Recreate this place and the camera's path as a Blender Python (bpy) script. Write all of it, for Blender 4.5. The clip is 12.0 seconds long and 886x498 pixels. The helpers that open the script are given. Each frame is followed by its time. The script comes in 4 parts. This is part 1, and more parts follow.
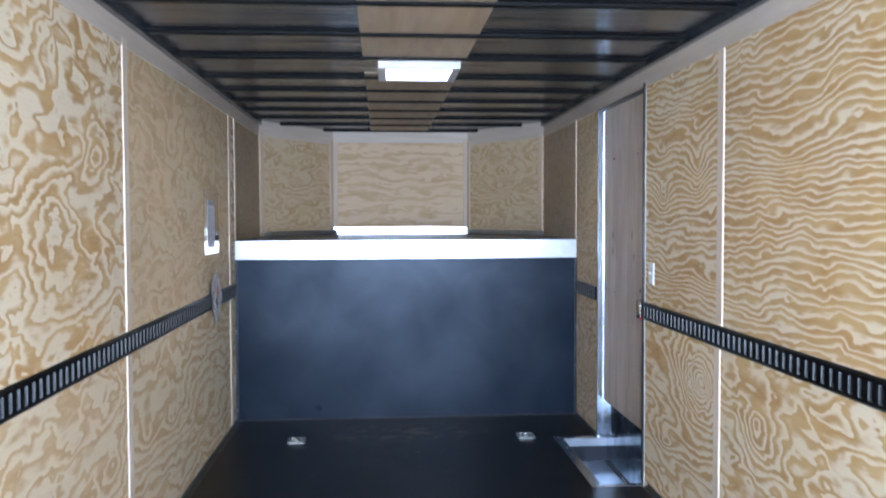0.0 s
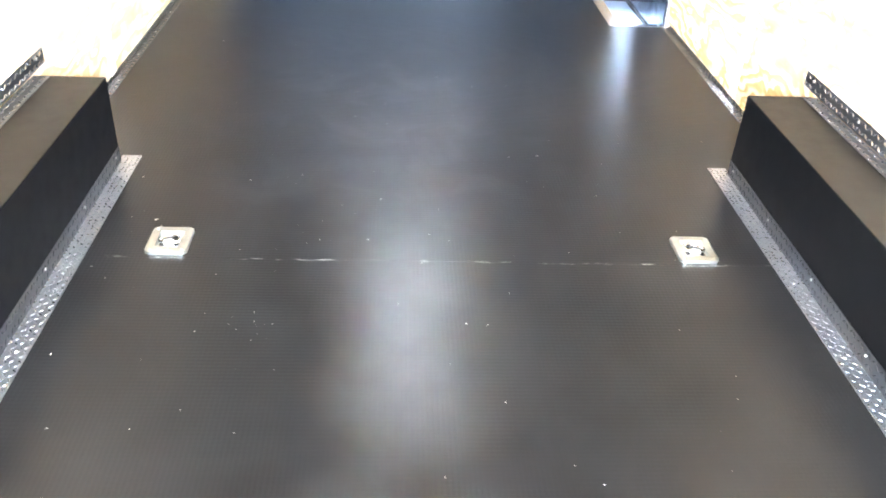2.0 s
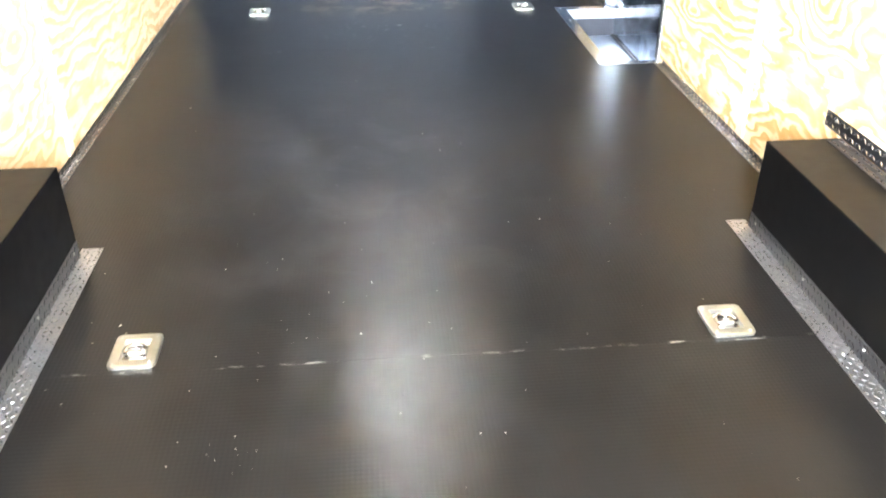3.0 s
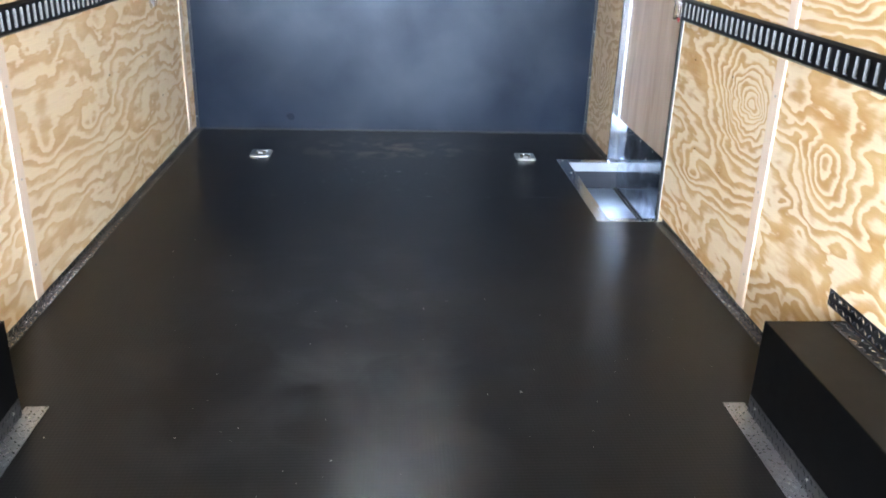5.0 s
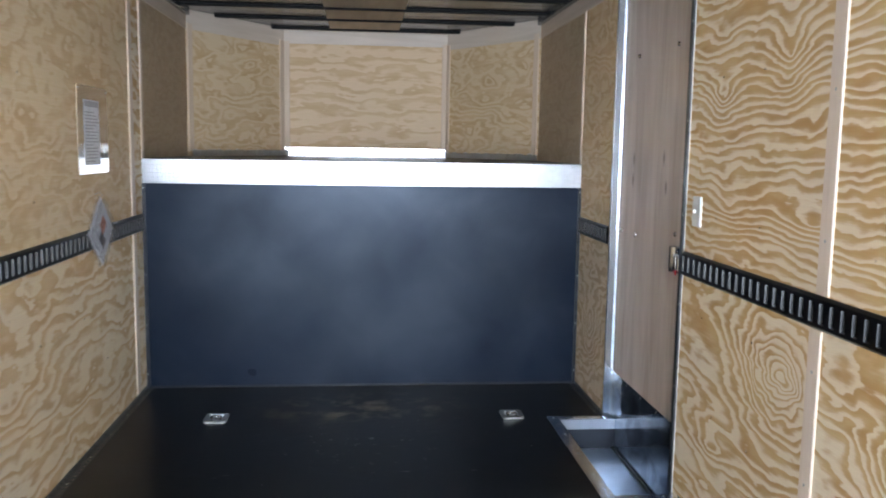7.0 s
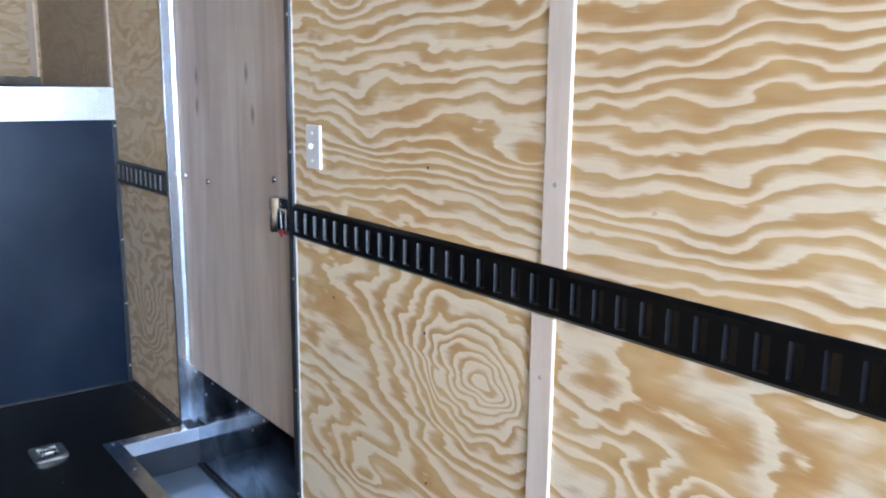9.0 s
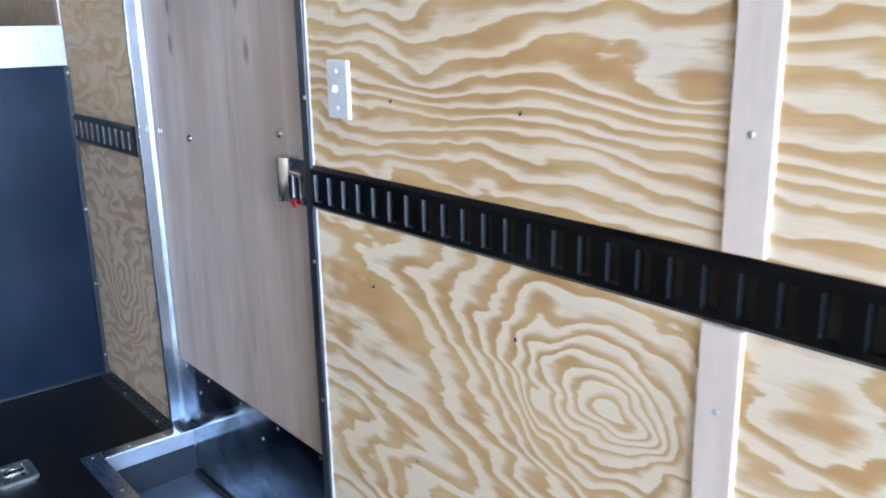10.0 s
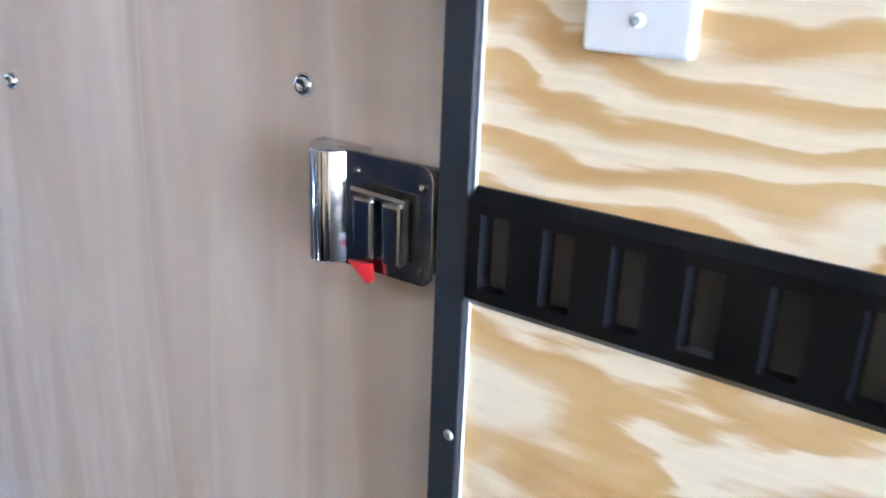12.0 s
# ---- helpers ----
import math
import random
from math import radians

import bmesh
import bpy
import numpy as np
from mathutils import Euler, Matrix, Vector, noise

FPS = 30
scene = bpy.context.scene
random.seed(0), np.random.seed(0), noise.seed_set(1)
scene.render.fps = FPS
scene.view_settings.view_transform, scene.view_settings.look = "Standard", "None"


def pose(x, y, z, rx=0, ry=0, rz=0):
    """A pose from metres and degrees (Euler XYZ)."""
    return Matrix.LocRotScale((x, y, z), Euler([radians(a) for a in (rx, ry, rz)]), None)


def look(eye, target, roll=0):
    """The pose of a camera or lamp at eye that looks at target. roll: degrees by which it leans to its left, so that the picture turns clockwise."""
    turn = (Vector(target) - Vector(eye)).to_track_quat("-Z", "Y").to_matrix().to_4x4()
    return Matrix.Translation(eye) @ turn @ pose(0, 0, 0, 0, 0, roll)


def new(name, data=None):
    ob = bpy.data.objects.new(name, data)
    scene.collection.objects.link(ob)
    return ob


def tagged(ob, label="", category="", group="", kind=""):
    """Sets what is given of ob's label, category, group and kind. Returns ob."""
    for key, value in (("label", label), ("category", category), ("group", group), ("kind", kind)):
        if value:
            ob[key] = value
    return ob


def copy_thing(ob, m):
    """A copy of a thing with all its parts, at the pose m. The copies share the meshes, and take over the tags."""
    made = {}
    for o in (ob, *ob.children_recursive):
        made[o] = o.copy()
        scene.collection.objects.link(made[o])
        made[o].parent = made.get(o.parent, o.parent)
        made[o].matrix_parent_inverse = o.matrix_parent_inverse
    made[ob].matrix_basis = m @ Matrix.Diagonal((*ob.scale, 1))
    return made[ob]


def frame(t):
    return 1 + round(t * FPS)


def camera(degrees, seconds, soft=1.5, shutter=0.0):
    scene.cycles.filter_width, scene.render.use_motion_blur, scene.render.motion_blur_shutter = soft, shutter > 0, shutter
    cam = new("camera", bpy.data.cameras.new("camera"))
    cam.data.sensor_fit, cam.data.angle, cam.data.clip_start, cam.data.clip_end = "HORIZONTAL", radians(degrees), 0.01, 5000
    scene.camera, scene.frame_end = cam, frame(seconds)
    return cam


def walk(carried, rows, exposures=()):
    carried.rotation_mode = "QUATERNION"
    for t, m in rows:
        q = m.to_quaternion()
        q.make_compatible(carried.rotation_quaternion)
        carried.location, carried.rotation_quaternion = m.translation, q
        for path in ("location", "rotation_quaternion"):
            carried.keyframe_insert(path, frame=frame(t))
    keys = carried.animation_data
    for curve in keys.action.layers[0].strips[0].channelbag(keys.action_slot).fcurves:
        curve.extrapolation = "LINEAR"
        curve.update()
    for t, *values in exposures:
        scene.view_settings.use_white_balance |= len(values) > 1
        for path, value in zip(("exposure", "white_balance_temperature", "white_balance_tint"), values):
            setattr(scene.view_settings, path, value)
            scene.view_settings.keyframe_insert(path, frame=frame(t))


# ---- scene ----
cam = camera(56.0, 12.0, soft=1.8, shutter=0.3)
PATH = [
    (0, (-0.193, -0.043, 1.441), (-0.045, 1.95, 1.364), -0.2),
    (0.5, (-0.173, 0.009, 1.359), (0.001, 1.982, 1.086), 0.5),
    (1, (-0.214, 0.013, 1.347), (-0.017, 1.925, 0.796), 1.3),
    (1.5, (-0.182, 0.142, 1.291), (-0.008, 1.949, 0.452), 2.5),
    (2, (-0.13, 0.273, 1.264), (-0.007, 1.949, 0.179), 3.2),
    (2.5, (-0.123, 0.427, 1.231), (-0.038, 2.105, 0.145), 1.7),
    (3, (-0.143, 0.572, 1.248), (0.011, 2.284, 0.226), -0.0),
    (3.5, (-0.107, 0.655, 1.274), (0.084, 2.417, 0.347), 1.4),
    (5.5, (-0.012, 0.758, 1.283), (0.073, 2.642, 0.617), 1.5),
    (6, (-0.01, 0.785, 1.311), (0.041, 2.714, 0.785), 1.1),
    (6.5, (-0.015, 0.987, 1.377), (0.118, 2.958, 1.063), 0.9),
    (7, (-0.018, 1.224, 1.365), (0.172, 3.2, 1.122), 0.9),
    (7.5, (0.01, 1.444, 1.349), (0.491, 3.348, 0.967), 1.2),
    (9.5, (0.224, 2.57, 1.284), (1.502, 4.053, 0.875), 0.1),
    (10, (0.304, 2.822, 1.265), (1.546, 4.298, 0.739), -1.1),
    (10.5, (0.389, 3.101, 1.251), (1.638, 4.544, 0.652), -3.1),
    (11, (0.57, 3.424, 1.223), (1.94, 4.73, 0.578), -1.2),
    (11.5, (0.667, 3.736, 1.192), (2.019, 5.016, 0.463), -1.0),
    (12, (0.72, 4.005, 1.143), (2.264, 5.079, 0.462), 2.3),
]
EXPOSURES = [   # seconds, stops, kelvin, tint
    (0, 0.13, 5430, 10), (0.5, 0.24, 5380, 10), (1, 0.43, 5230, 10), (1.5, 0.95, 5580, 10), (2, 3.02, 6050, 10), (2.5, 3.12, 6850, 10), (3, 2.79, 6900, 10), (3.5, 2.07, 6390, 10),
    (5.5, 1.1, 6150, 10), (6, 0.83, 6150, 10), (6.5, 0.28, 6170, 10), (7, 0.17, 6180, 10), (7.5, 0.31, 6140, 10),
    (9.5, 0.67, 5240, 10), (10, 0.86, 5140, 10), (10.5, 1.08, 5210, 10), (11, 1.17, 5140, 10), (11.5, 1.3, 5190, 10), (12, 1.36, 5370, 10),
]
walk(cam, [(t, look(eye, target, roll)) for t, eye, target, roll in PATH], EXPOSURES)

# ---- light ----
world = bpy.data.worlds.new("daylight")
scene.world = world
world.use_nodes = True
wn = world.node_tree
sky = wn.nodes.new("ShaderNodeTexSky")
sky.sky_type, sky.sun_disc = "NISHITA", False
sky.sun_elevation, sky.sun_rotation = radians(48), radians(25)
wn.links.new(sky.outputs[0], wn.nodes["Background"].inputs[0])
wn.nodes["Background"].inputs[1].default_value = 0.15


def lamp(name, kind, m, energy, color=(1, 1, 1), size=None):
    data = bpy.data.lights.new(name, kind)
    data.energy, data.color = energy, color
    if size:
        data.shape, data.size, data.size_y = "RECTANGLE", size[0], size[1]
    ob = new(name, data)
    ob.matrix_world = m
    return ob


sun = lamp("sun", "SUN", pose(0, 0, 20, 42, 0, 155), 3.5, (1.0, 0.95, 0.88))
sun.data.angle = radians(0.5)
# sky light in the open rear end and in the roof vent
lamp("rear_opening_light", "AREA", pose(0, -1.66, 1.36, 90, 0, 0), 430, (0.80, 0.885, 1.0), (2.3, 1.66))
lamp("vent_light", "AREA", pose(0.012, 4.535, 2.36, 0, 0, 0), 3300, (1.0, 0.985, 0.96), (0.34, 0.34))


# ---- materials ----
class Mat:
    """A node material under construction."""

    def __init__(self, name, rough=0.5, metal=0.0, color=(0.5, 0.5, 0.5)):
        self.m = bpy.data.materials.new(name)
        self.m.use_nodes = True
        self.t = self.m.node_tree
        self.b = self.t.nodes["Principled BSDF"]
        self.put(self.b.inputs["Base Color"], color)
        self.put(self.b.inputs["Roughness"], rough)
        self.put(self.b.inputs["Metallic"], metal)

    def put(self, socket, value):
        if isinstance(value, bpy.types.NodeSocket):
            self.t.links.new(value, socket)
        elif isinstance(value, (tuple, list)):
            socket.default_value = (*value, 1) if len(value) == 3 and socket.type == "RGBA" else value
        else:
            socket.default_value = value

    def coords(self, scale=(1, 1, 1), shuffle=0.0):
        c = self.t.nodes.new("ShaderNodeTexCoord").outputs["Object"]
        if shuffle:
            info = self.t.nodes.new("ShaderNodeObjectInfo").outputs["Random"]
            c = self.vec("ADD", c, self.vec("SCALE", (7.3, 3.1, 5.7), scale=self.math("MULTIPLY", info, shuffle)))
        return self.vec("MULTIPLY", c, scale)

    def vec(self, op, a, b=None, scale=None):
        n = self.t.nodes.new("ShaderNodeVectorMath")
        n.operation = op
        self.put(n.inputs[0], a)
        if b is not None:
            self.put(n.inputs[1], b)
        if scale is not None:
            self.put(n.inputs["Scale"], scale)
        return n.outputs["Value"] if op in ("LENGTH", "DISTANCE") else n.outputs[0]

    def math(self, op, a, b=0.0, c=0.0, clamp=False):
        n = self.t.nodes.new("ShaderNodeMath")
        n.operation, n.use_clamp = op, clamp
        for s, v in zip(n.inputs, (a, b, c)):
            self.put(s, v)
        return n.outputs[0]

    def noise(self, vector, scale, detail=3.0, rough=0.5, distortion=0.0):
        n = self.t.nodes.new("ShaderNodeTexNoise")
        self.put(n.inputs["Vector"], vector)
        for k, v in (("Scale", scale), ("Detail", detail), ("Roughness", rough), ("Distortion", distortion)):
            n.inputs[k].default_value = v
        return n.outputs["Fac"]

    def wave(self, vector, scale, direction="X", distortion=0.0, profile="SIN"):
        n = self.t.nodes.new("ShaderNodeTexWave")
        n.bands_direction, n.wave_profile = direction, profile
        self.put(n.inputs["Vector"], vector)
        n.inputs["Scale"].default_value, n.inputs["Distortion"].default_value = scale, distortion
        return n.outputs["Fac"]

    def ramp(self, fac, *stops):
        n = self.t.nodes.new("ShaderNodeValToRGB")
        self.put(n.inputs[0], fac)
        e = n.color_ramp.elements
        while len(e) < len(stops):
            e.new(0.5)
        for el, (p, c) in zip(e, stops):
            el.position = p
            el.color = (c, c, c, 1) if isinstance(c, (int, float)) else (*c, 1)
        return n.outputs[0]

    def mix(self, fac, a, b, blend="MIX"):
        n = self.t.nodes.new("ShaderNodeMix")
        n.data_type, n.blend_type = "RGBA", blend
        self.put(n.inputs[0], fac)
        self.put(n.inputs[6], a)
        self.put(n.inputs[7], b)
        return n.outputs[2]

    def split(self, vector):
        n = self.t.nodes.new("ShaderNodeSeparateXYZ")
        self.put(n.inputs[0], vector)
        return n.outputs

    def color(self, v):
        self.put(self.b.inputs["Base Color"], v)
        return self

    def rough(self, v):
        self.put(self.b.inputs["Roughness"], v)
        return self

    def bump(self, height, strength=0.3, distance=0.002):
        n = self.t.nodes.new("ShaderNodeBump")
        self.put(n.inputs["Height"], height)
        n.inputs["Strength"].default_value, n.inputs["Distance"].default_value = strength, distance
        self.put(self.b.inputs["Normal"], n.outputs[0])
        return self


def pine_plywood(name, seed, waves=15.0, tilt=2.0, knots=(), swirl=2.5, pale=(0.80, 0.70, 0.53), tan=(0.595, 0.395, 0.165), dark=(0.48, 0.275, 0.09), bias=0.0):
    """Rotary-cut pine face veneer: contour bands stretched along the sheet. knots: u, v, rings, half width, half height."""
    k = Mat(name, 0.62)
    own = k.coords()
    co = k.vec("ADD", own, (seed * 7.31, seed * 3.17, seed * 5.73))
    big = k.noise(k.vec("MULTIPLY", co, (0.8, 1, 1.9)), 1.35, 1.5, 0.45, 0.5)
    mid = k.noise(k.vec("MULTIPLY", co, (1.9, 1, 6.5)), 2.0, 2.5, 0.55, 0.35)
    curl = k.noise(k.vec("MULTIPLY", co, (1.0, 1, 1.5)), 4.6, 1.5, 0.5, 0.9)
    fray = k.noise(k.vec("MULTIPLY", co, (9, 1, 70)), 1.7, 3.0, 0.6)
    patch = k.noise(k.vec("MULTIPLY", co, (1.0, 1, 2.2)), 2.6, 3.0, 0.55)
    z = k.split(co)[2]
    h = k.math("MULTIPLY_ADD", big, waves * 0.85, k.math("MULTIPLY", mid, 2.4))
    h = k.math("ADD", h, k.math("MULTIPLY", z, tilt))
    h = k.math("MULTIPLY_ADD", curl, swirl, h)
    for u, v, rings, ru, rv in knots:
        d = k.vec("DISTANCE", k.vec("MULTIPLY", own, (1 / ru, 0, 1 / rv)), (u / ru, 0, v / rv))
        d = k.math("ADD", d, k.math("MULTIPLY", k.math("SUBTRACT", curl, 0.5), 0.8))
        d = k.math("SQRT", k.math("MULTIPLY_ADD", d, d, 0.012))
        h = k.math("ADD", h, k.math("MULTIPLY", k.math("EXPONENT", k.math("MULTIPLY", d, -1.25)), rings * 0.85))
    h = k.math("ADD", h, k.math("MULTIPLY", fray, 0.30))
    # slow rise and quick fall across each growth ring
    f = k.math("FRACT", h)
    f = k.math("MINIMUM", k.math("MULTIPLY", f, 1.27), k.math("MULTIPLY", k.math("SUBTRACT", 1.0, f), 4.7))
    f = k.math("ADD", f, k.math("MULTIPLY", k.math("SUBTRACT", patch, 0.5 - bias), 0.9), clamp=True)
    band = k.ramp(f, (0.0, 0.0), (0.34, 0.04), (0.50, 0.45), (0.68, 0.88), (0.97, 1.0))
    late = k.mix(k.ramp(mid, (0.38, 0.0), (0.64, 1.0)), tan, dark)
    early = k.mix(k.ramp(k.noise(co, 2.1, 2.0), (0.4, 0.0), (0.7, 0.35)), pale, [0.6 * p + 0.4 * q for p, q in zip(pale, tan)])
    base = k.mix(band, early, late)
    streak = k.noise(k.vec("MULTIPLY", co, (3, 1, 160)), 1.5, 2.0, 0.6)
    base = k.mix(k.ramp(streak, (0.3, 0.14), (0.7, 0.0)), base, (0.42, 0.28, 0.15))
    # small grey specks and pin marks
    speck = k.ramp(k.noise(k.vec("MULTIPLY", co, (0.6, 1, 1)), 34, 2.0), (0.76, 0.0), (0.80, 0.45))
    base = k.mix(speck, base, (0.30, 0.22, 0.15))
    k.color(base).rough(k.ramp(streak, (0.3, 0.7), (0.7, 0.52)))
    return k.bump(k.math("ADD", k.math("MULTIPLY", band, 0.5), streak), 0.25, 0.0012).m


def pale_wood(name, a, b, stretch, knots=()):
    k = Mat(name, 0.55)
    co = k.coords((1, 1, 1), 9.0 if not knots else 0.0)
    g = k.noise(k.vec("MULTIPLY", co, stretch), 2.2, 2.0 if knots else 4.0, 0.5, 1.7 if knots else 0.5)
    if knots:
        g = k.math("MULTIPLY_ADD", k.noise(k.vec("MULTIPLY", co, (1.3, 1.3, 0.35)), 3.0, 2.0, 0.5, 1.2), 0.6, k.math("MULTIPLY", g, 0.55))
    fine = k.noise(k.vec("MULTIPLY", co, [6 * s for s in stretch]), 4.0, 2.0)
    col = k.mix(k.ramp(g, (0.3, 0.0), (0.72, 1.0)), a, b)
    col = k.mix(k.ramp(fine, (0.35, 0.02 if knots else 0.10), (0.6, 0.0)), col, [c * 0.75 for c in b])
    if knots:   # paler wavy veins
        vein = k.noise(k.vec("MULTIPLY", co, (1, 5.0, 0.5)), 1.7, 1.5, 0.5, 1.3)
        col = k.mix(k.ramp(vein, (0.50, 0.0), (0.57, 0.26), (0.64, 0.0)), col, (0.70, 0.615, 0.54))
    for y, z in knots:
        d = k.vec("DISTANCE", k.vec("MULTIPLY", co, (0, 1, 0.45)), (0, y, z * 0.45))
        d = k.math("ADD", d, k.math("MULTIPLY", k.math("SUBTRACT", fine, 0.5), 0.012))
        col = k.mix(k.ramp(d, (0.003, 0.8), (0.018, 0.0)), col, (0.14, 0.10, 0.08))
    return k.color(col).bump(fine, 0.05 if knots else 0.15, 0.0006).m


BATTEN = pale_wood("pale_batten_wood", (0.73, 0.625, 0.53), (0.65, 0.535, 0.43), (8, 8, 0.8))
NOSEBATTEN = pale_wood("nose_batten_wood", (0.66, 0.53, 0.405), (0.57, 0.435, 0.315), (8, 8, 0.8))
TRIMWOOD = pale_wood("pale_trim_board", (0.66, 0.575, 0.49), (0.56, 0.475, 0.385), (0.8, 0.8, 9))
LUAN = pale_wood("luan_door_skin", (0.655, 0.555, 0.48), (0.45, 0.355, 0.285), (3.4, 3.4, 0.36), ((5.115, 1.322), (4.715, 1.332), (5.12, 1.222), (4.68, 1.208)))
CEILBOARD = pale_wood("ceiling_board_wood", (0.55, 0.44, 0.31), (0.42, 0.31, 0.2), (7, 0.9, 7))


def floor_black():
    k = Mat("black_floor_sheet", 0.4)
    co = k.coords()
    blot = k.noise(co, 1.6, 3.0, 0.5, 0.2)
    dust = k.noise(co, 6.0, 3.0, 0.55, 0.2)
    fine = k.noise(co, 130, 2.0)
    base = k.mix(k.ramp(k.math("MULTIPLY_ADD", dust, 0.5, k.math("MULTIPLY", blot, 0.5)), (0.35, 0.0), (0.65, 1.0)), (0.0042, 0.0038, 0.0036), (0.0085, 0.0080, 0.0076))
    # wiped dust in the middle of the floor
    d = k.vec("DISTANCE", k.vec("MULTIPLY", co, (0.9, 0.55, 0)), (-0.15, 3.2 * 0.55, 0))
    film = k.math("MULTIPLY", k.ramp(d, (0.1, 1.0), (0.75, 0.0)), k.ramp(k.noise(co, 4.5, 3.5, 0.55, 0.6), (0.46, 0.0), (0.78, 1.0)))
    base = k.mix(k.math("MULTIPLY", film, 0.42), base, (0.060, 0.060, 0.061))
    # dried mud in front of the bulkhead
    d = k.vec("DISTANCE", k.vec("MULTIPLY", co, (0.75, 1.6, 0)), (-0.02, 5.48 * 1.6, 0))
    mud = k.math("MULTIPLY", k.ramp(d, (0.12, 1.0), (0.5, 0.0)), k.ramp(k.noise(co, 7.0, 3.5, 0.6, 0.25), (0.48, 0.0), (0.68, 1.0)))
    base = k.mix(k.math("MULTIPLY", mud, 0.75), base, (0.27, 0.21, 0.13))
    grit = k.math("MULTIPLY", k.ramp(k.vec("DISTANCE", k.vec("MULTIPLY", co, (0.7, 1.3, 0)), (0.0, 4.95 * 1.3, 0)), (0.1, 1.0), (0.5, 0.0)), k.ramp(k.noise(co, 26, 3.0, 0.6), (0.62, 0.0), (0.70, 0.7)))
    base = k.mix(grit, base, (0.20, 0.19, 0.17))
    # scuffs along the two sheet joints
    x, y, z = k.split(co)
    for joint in (2.163, 4.605):
        near = k.ramp(k.math("ABSOLUTE", k.math("SUBTRACT", y, joint)), (0.001, 1.0), (0.006, 0.0))
        spots = k.ramp(k.noise(k.vec("MULTIPLY", co, (9, 30, 1)), 1.6, 3.0, 0.6), (0.55, 0.0), (0.67, 0.8))
        base = k.mix(k.math("MULTIPLY", near, spots), base, (0.26, 0.25, 0.235))
    chips = k.ramp(k.noise(co, 75, 1.0), (0.812, 0.0), (0.83, 1.0))
    base = k.mix(chips, base, (0.35, 0.34, 0.32))
    k.color(base)
    k.rough(k.math("MULTIPLY_ADD", dust, 0.05, k.ramp(blot, (0.3, 0.265), (0.7, 0.305))))
    k.b.inputs["Specular IOR Level"].default_value = 0.185
    # pressed ribs run across, so gloss spreads along the floor
    k.b.inputs["Anisotropic"].default_value = 0.55
    along = k.t.nodes.new("ShaderNodeCombineXYZ")
    along.inputs[1].default_value = 1.0
    k.put(k.b.inputs["Tangent"], along.outputs[0])
    ribs = k.math("ADD", k.wave(co, 28.0, "X"), k.wave(co, 26.0, "Y"))
    return k.bump(k.math("ADD", k.math("MULTIPLY", ribs, 0.6), fine), 0.30, 0.0006).m


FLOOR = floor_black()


def bulkhead_black():
    k = Mat("black_bulkhead_board", 0.4)
    co = k.coords()
    blot = k.noise(co, 2.3, 1.5, 0.5)
    base = k.mix(k.ramp(blot, (0.25, 0.0), (0.75, 1.0)), (0.0032, 0.0068, 0.0155), (0.0060, 0.0105, 0.0225))
    k.color(base).rough(k.ramp(blot, (0.2, 0.33), (0.8, 0.265)))
    smear = k.noise(co, 2.8, 2.5, 0.5, 0.3)
    k.put(k.b.inputs["Specular IOR Level"], k.ramp(smear, (0.24, 0.17), (0.50, 0.285), (0.78, 0.47)))
    k.b.inputs["Specular Tint"].default_value = (0.74, 0.85, 1.0, 1)
    return k.bump(k.math("ADD", k.wave(co, 42.0, "X"), k.math("MULTIPLY", k.wave(co, 42.0, "Z"), 0.3)), 0.22, 0.0006).m


BULK = bulkhead_black()


def metal(name, color, rough, spread=0.1, scale=9.0, stretch=(1, 1, 1), bump=0.08, metallic=1.0):
    k = Mat(name, rough, metallic, color)
    co = k.coords(stretch)
    n = k.noise(co, scale, 4.0, 0.6)
    k.color(k.mix(k.ramp(n, (0.3, 0.0), (0.7, 1.0)), [c * 0.82 for c in color], color))
    k.rough(k.ramp(k.noise(co, scale * 2.7, 3.0), (0.3, max(rough - spread, 0.03)), (0.7, rough + spread)))
    return k.bump(k.noise(co, scale * 9, 2.0), bump, 0.0008).m


ALU = metal("bright_aluminium", (0.84, 0.87, 0.91), 0.2, 0.05, bump=0.03)
CRUMPLED = metal("crumpled_flashing", (0.84, 0.86, 0.88), 0.46, 0.1, 14, bump=0.2)
TREAD = metal("aluminium_tread_plate", (0.58, 0.60, 0.64), 0.34, 0.05, 12, bump=0.03)
JAMB = metal("blue_grey_jamb", (0.66, 0.73, 0.83), 0.2, 0.05, bump=0.03)
GALV = metal("galvanised_sheet", (0.56, 0.61, 0.68), 0.16, 0.06, 4, (1, 1, 0.6), 0.03)
ZINC = metal("zinc_plated_steel", (0.49, 0.50, 0.47), 0.34, 0.05, 20)
CHROME = metal("chrome_plate", (0.82, 0.82, 0.84), 0.13, 0.05, 25, bump=0.06)
DARKTREAD = metal("dark_tread_plate", (0.075, 0.078, 0.085), 0.33, 0.03, 14, bump=0.03)
TRIMMETAL = metal("dark_trim_metal", (0.022, 0.025, 0.031), 0.34, 0.05, 12, bump=0.03, metallic=0.0)
EDGE = metal("black_edge_trim", (0.02, 0.022, 0.026), 0.36, 0.05, 12, bump=0.03, metallic=0.0)
NAVY = metal("navy_frame_paint", (0.008, 0.011, 0.019), 0.45, 0.05, 12, bump=0.03, metallic=0.0)
WELLSHEET = metal("well_sheet", (0.56, 0.65, 0.77), 0.34, 0.05, 5, bump=0.03)
PANEL = metal("polished_panel", (0.42, 0.39, 0.36), 0.10, 0.04, 3)
